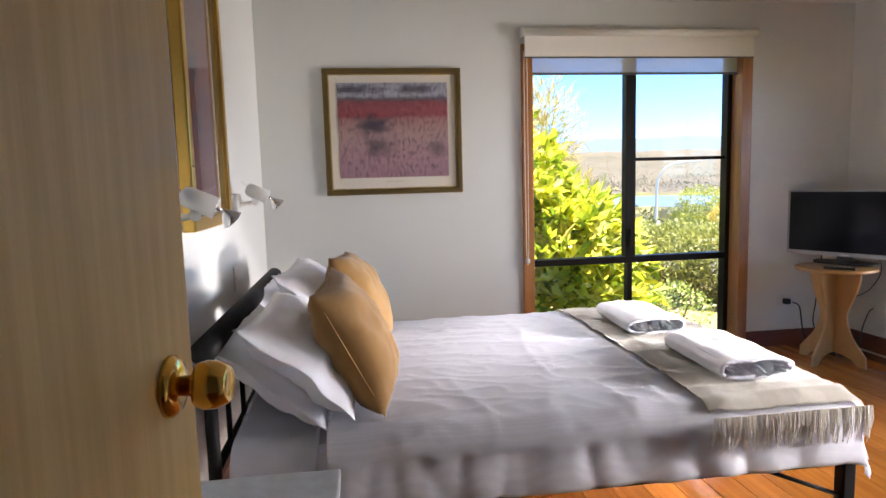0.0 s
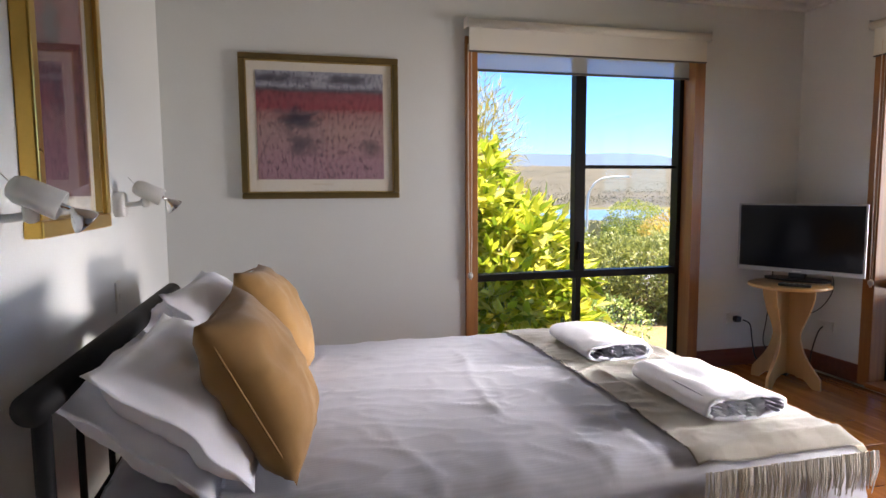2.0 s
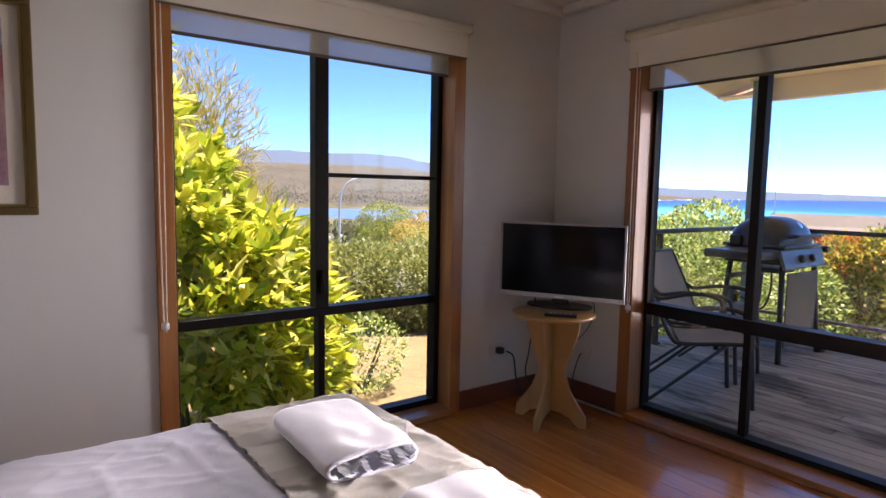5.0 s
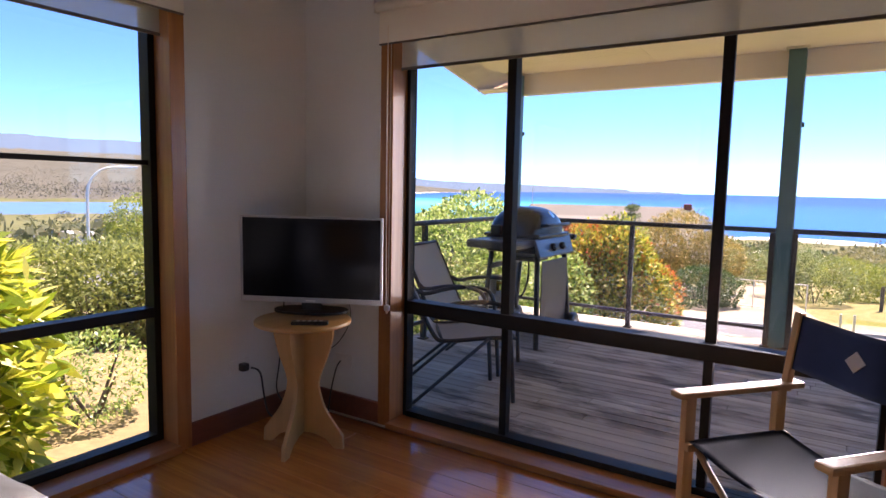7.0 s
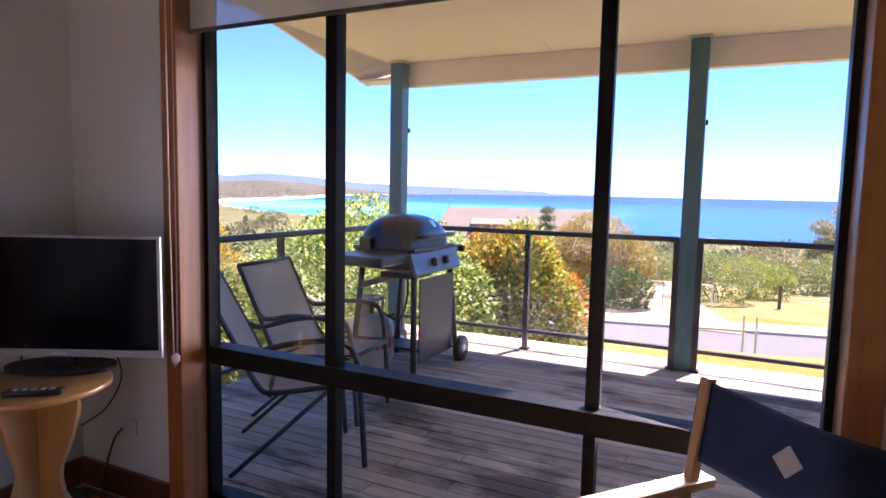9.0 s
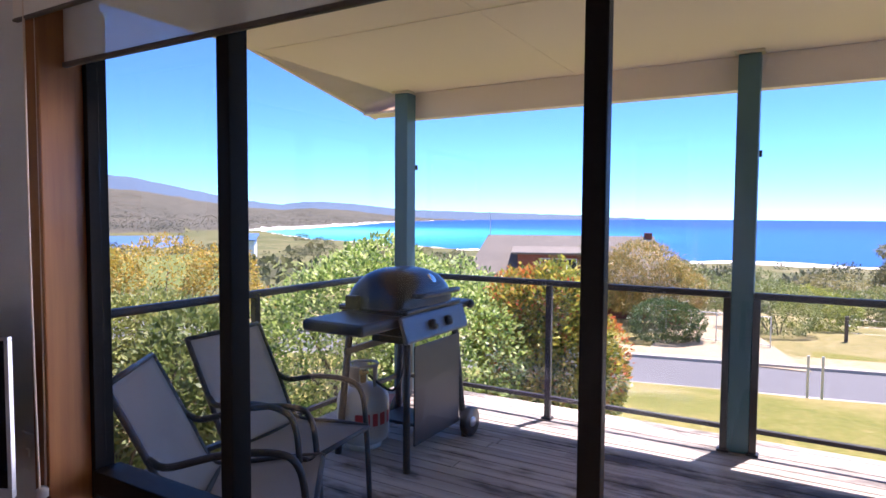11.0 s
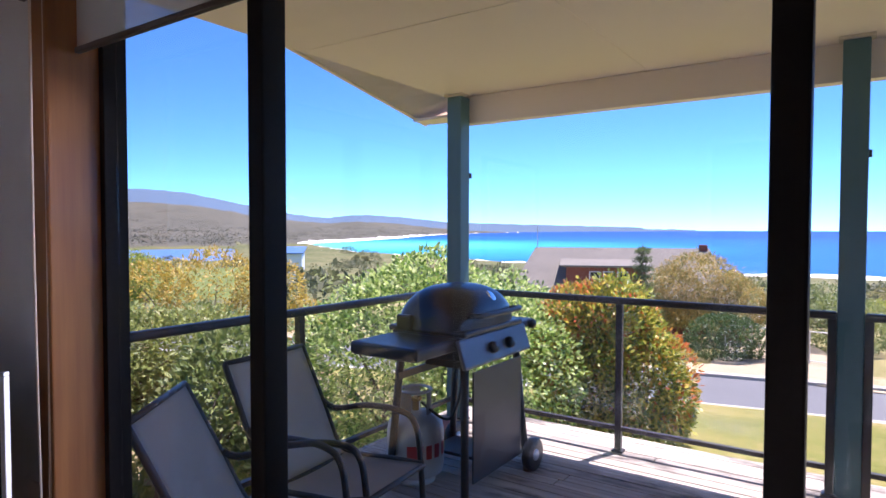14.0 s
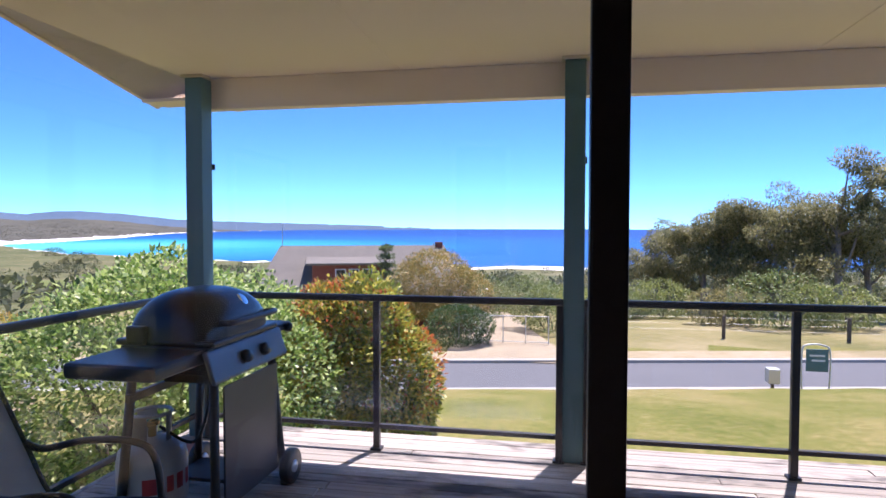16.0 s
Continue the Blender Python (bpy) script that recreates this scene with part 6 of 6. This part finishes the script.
roof = part("roof", bm, M_tile_roof, hs, "weathered grey tiles")
dorm = part("dormer", box(-2.3, 1.2, 0.15, 2.6, 2.9, 4.05), M_brick_red, hs, "red brick dormer")
part("dormer_roof", turned(box(-2.6, 1.5, -0.25, 2.9, 0, 0.10, 0.02), Matrix.Translation((0, 0, 4.05)) @ pose(0, 0, 0, 4, 0, 0)), M_tile_roof, dorm)
for k in range(3):
    x = -1.25 + k * 0.62
    wn_ = part("window", box(x, x + 0.5, 0.10, 0.16, 3.3, 3.85, 0.01), M_white_wall, hs, "white framed window")
    part("pane", box(x + 0.05, x + 0.45, 0.09, 0.102, 3.35, 3.8), M_dark_win, wn_)
part("chimney", box(4.05, 4.4, 2.9, 3.3, 4.5, 5.02, 0.02), M_brick_red, hs)
part("aerial", tube([(-3.8, 3.1, 4.8), (-3.8, 3.1, 6.0)], 0.02, 6), M_galv, hs)

x, y, z = at(48.5, 118)
wh = thing("house", "small white beach house with a bright blue roof", "house", pose(x, y, z + 2.2, 0, 0, 40))
part("wall", box(-2.2, 2.2, -2.6, 2.6, -3.2, 4.2), M_white_wall, wh)
part("roof", turned(box(-3.4, 2.6, -3.0, 3.0, 0, 0.2), Matrix.Translation((0, 0, 4.7)) @ pose(0, 0, 0, 0, -10, 0)), M_blue_roof, wh, "blue metal roof")
for k in (-1.2, 0.8):
    part("window", box(-2.24, -2.19, k, k + 1.0, 0.8, 2.0), M_dark_win, wh)
x, y, z = at(64.5, 60, 1.0, 1.5)
lh = thing("shed", "low white shed with a pale roof in the grass", "shed", pose(x, y, z, 0, 0, 30))
part("wall", box(-2.4, 2.4, -1.5, 1.5, 0, 1.5), M_white_wall, lh)
part("roof", box(-2.6, 2.6, -1.7, 1.7, 1.5, 1.7, 0.02), M_white_wall, lh)

sl = thing("street_lamp", "pale curved gooseneck street lamp", "street lamp", pose(*at(62.7, 38, 1.0, 1.5), 0, 0, -20))
part("pole", tube(smooth_path([(0, 0, 0), (0, 0, 3.6), (0.25, 0, 4.7), (0.9, 0, 5.25), (2.0, 0, 5.35)], 6), [0.08] * 10 + [0.06] * 15, 8), M_galv, sl, "", True)
part("lamp_head", box(1.9, 2.5, -0.12, 0.12, 5.28, 5.40, 0.03), M_galv, sl)

# roadside fence, letterbox, bench, gate
fx = [(29.6, 4.6 - 2.3 * k) for k in range(2, 9, 2)]
fence = thing("roadside_fence", "low wire fence on weathered timber posts", "fence", Matrix())
for x, y in fx:
    part("post", box(x - 0.06, x + 0.06, y - 0.06, y + 0.06, gz(x, y) - 0.2, gz(x, y) + 0.95, 0.01), M_bark, fence)
for dz in (0.35, 0.6, 0.85):
    part("wire", tube([(x, y, gz(x, y) + dz) for x, y in fx], 0.004, 5), M_galv, fence)
gate = thing("gate", "pale wire mesh gate across the driveway", "gate", pose(26.4, 4.05, gz(26.4, 4.05)))
for k in range(5):
    part("upright", tube([(0, -1.7 + k * 0.85, 0), (0, -1.7 + k * 0.85, 1.15)], 0.02, 6), M_galv, gate)
for z in (0.15, 1.12):
    part("bar", tube([(0, -1.7, z), (0, 1.7, z)], 0.018, 6), M_galv, gate)
lb = thing("letterbox", "small grey metal letterbox on a post by the kerb", "letterbox", pose(18.9, -3.0, gz(18.9, -3.0)))
part("box_body", box(-0.15, 0.15, -0.13, 0.13, 0.25, 0.60, 0.02), M_galv, lb)
part("post", box(-0.03, 0.03, -0.03, 0.03, -0.1, 0.25), M_bark, lb)
sg = thing("sign", "small dark notice board on two bent metal posts", "sign", pose(19.6, -4.2, gz(19.6, -4.2)))
part("board", box(-0.02, 0.02, -0.28, 0.22, 0.55, 1.1, 0.01), M_teal, sg)
part("frame", tube(smooth_path([(0, -0.3, -0.1), (0, -0.32, 1.0), (0, -0.15, 1.2), (0, 0.2, 1.2), (0, 0.32, 1.0), (0, 0.3, -0.1)], 5), 0.022, 8), M_galv, sg, "", True)
part("text_bar", box(-0.024, -0.0195, -0.2, 0.15, 0.92, 0.97), M_white_wall, sg)
part("text_bar", box(-0.024, -0.0195, -0.2, 0.1, 0.80, 0.85), M_white_wall, sg)
for k, (x, y) in enumerate(((16.9, 1.4), (16.95, 1.15))):
    mk = thing("marker_post", "slim grey marker post at the lawn's edge", "post", pose(x, y, gz(x, y)), "marker posts")
    part("stake", box(-0.025, 0.025, -0.025, 0.025, -0.1, 0.9, 0.006), M_galv, mk)
wt = thing("water_tank", "rusty brown box beside the driveway", "planter", pose(30.4, 6.1, gz(30.4, 6.1)))
part("box_body", box(-0.6, 0.6, -0.5, 0.5, 0, 0.9, 0.03), M_brick_red, wt)
for k in range(2):
    rl = thing("garden_sleeper", "pale timber sleeper edging below the deck", "sleeper", pose(6.9 - k * 0.5, 5.3 + 0.25 * k, -0.85 + 0.12 * k, 0, 0, 10))
    part("beam", box(-0.9, 0.9, -0.06, 0.06, -0.05, 0.12, 0.01), M_deck, rl)

# ---- floorboards and decking, board by board ----
rnd = random.Random(21)
bw = 0.128
proto = mesh_of("floorboard", box(-bw / 2 + 0.0008, bw / 2 - 0.0008, 0, 1.0, -0.02, 0.0, 0.0012, seg=1), M_floor)
nb = int((X1 - X0) / bw) + 1
for i in range(nb):
    x = X0 + bw * (i + 0.5)
    if x + bw / 2 > X1 + 0.002:
        break
    cuts = [-1.6] + sorted(rnd.uniform(-0.9, 3.6) for _ in range(2)) + [Y1]
    for a, b in zip(cuts, cuts[1:]):
        ob = new("floorboard", proto)
        ob.parent = floor
        ob.matrix_basis = Matrix.Translation((x, a, 0)) @ Matrix.Diagonal((1, b - a - 0.0012, 1, 1))
dw = 0.092
dproto = mesh_of("deck_board", box(-dw / 2 + 0.003, dw / 2 - 0.003, 0, 1.0, -0.03, 0.0, 0.003, seg=1), M_deck)
for i in range(36):
    x = 4.075 + dw * (i + 0.5)
    if x > 7.25:
        break
    cuts = [-2.5] + sorted(rnd.uniform(-1.5, 3.5) for _ in range(2)) + [4.50]
    for a, b in zip(cuts, cuts[1:]):
        ob = new("deck_board", dproto)
        ob.parent = deck
        ob.matrix_basis = pose(x, a, DZ + rnd.uniform(-0.002, 0.001), 0, rnd.uniform(-0.3, 0.3), 0) @ Matrix.Diagonal((1, b - a - 0.004, 1, 1))
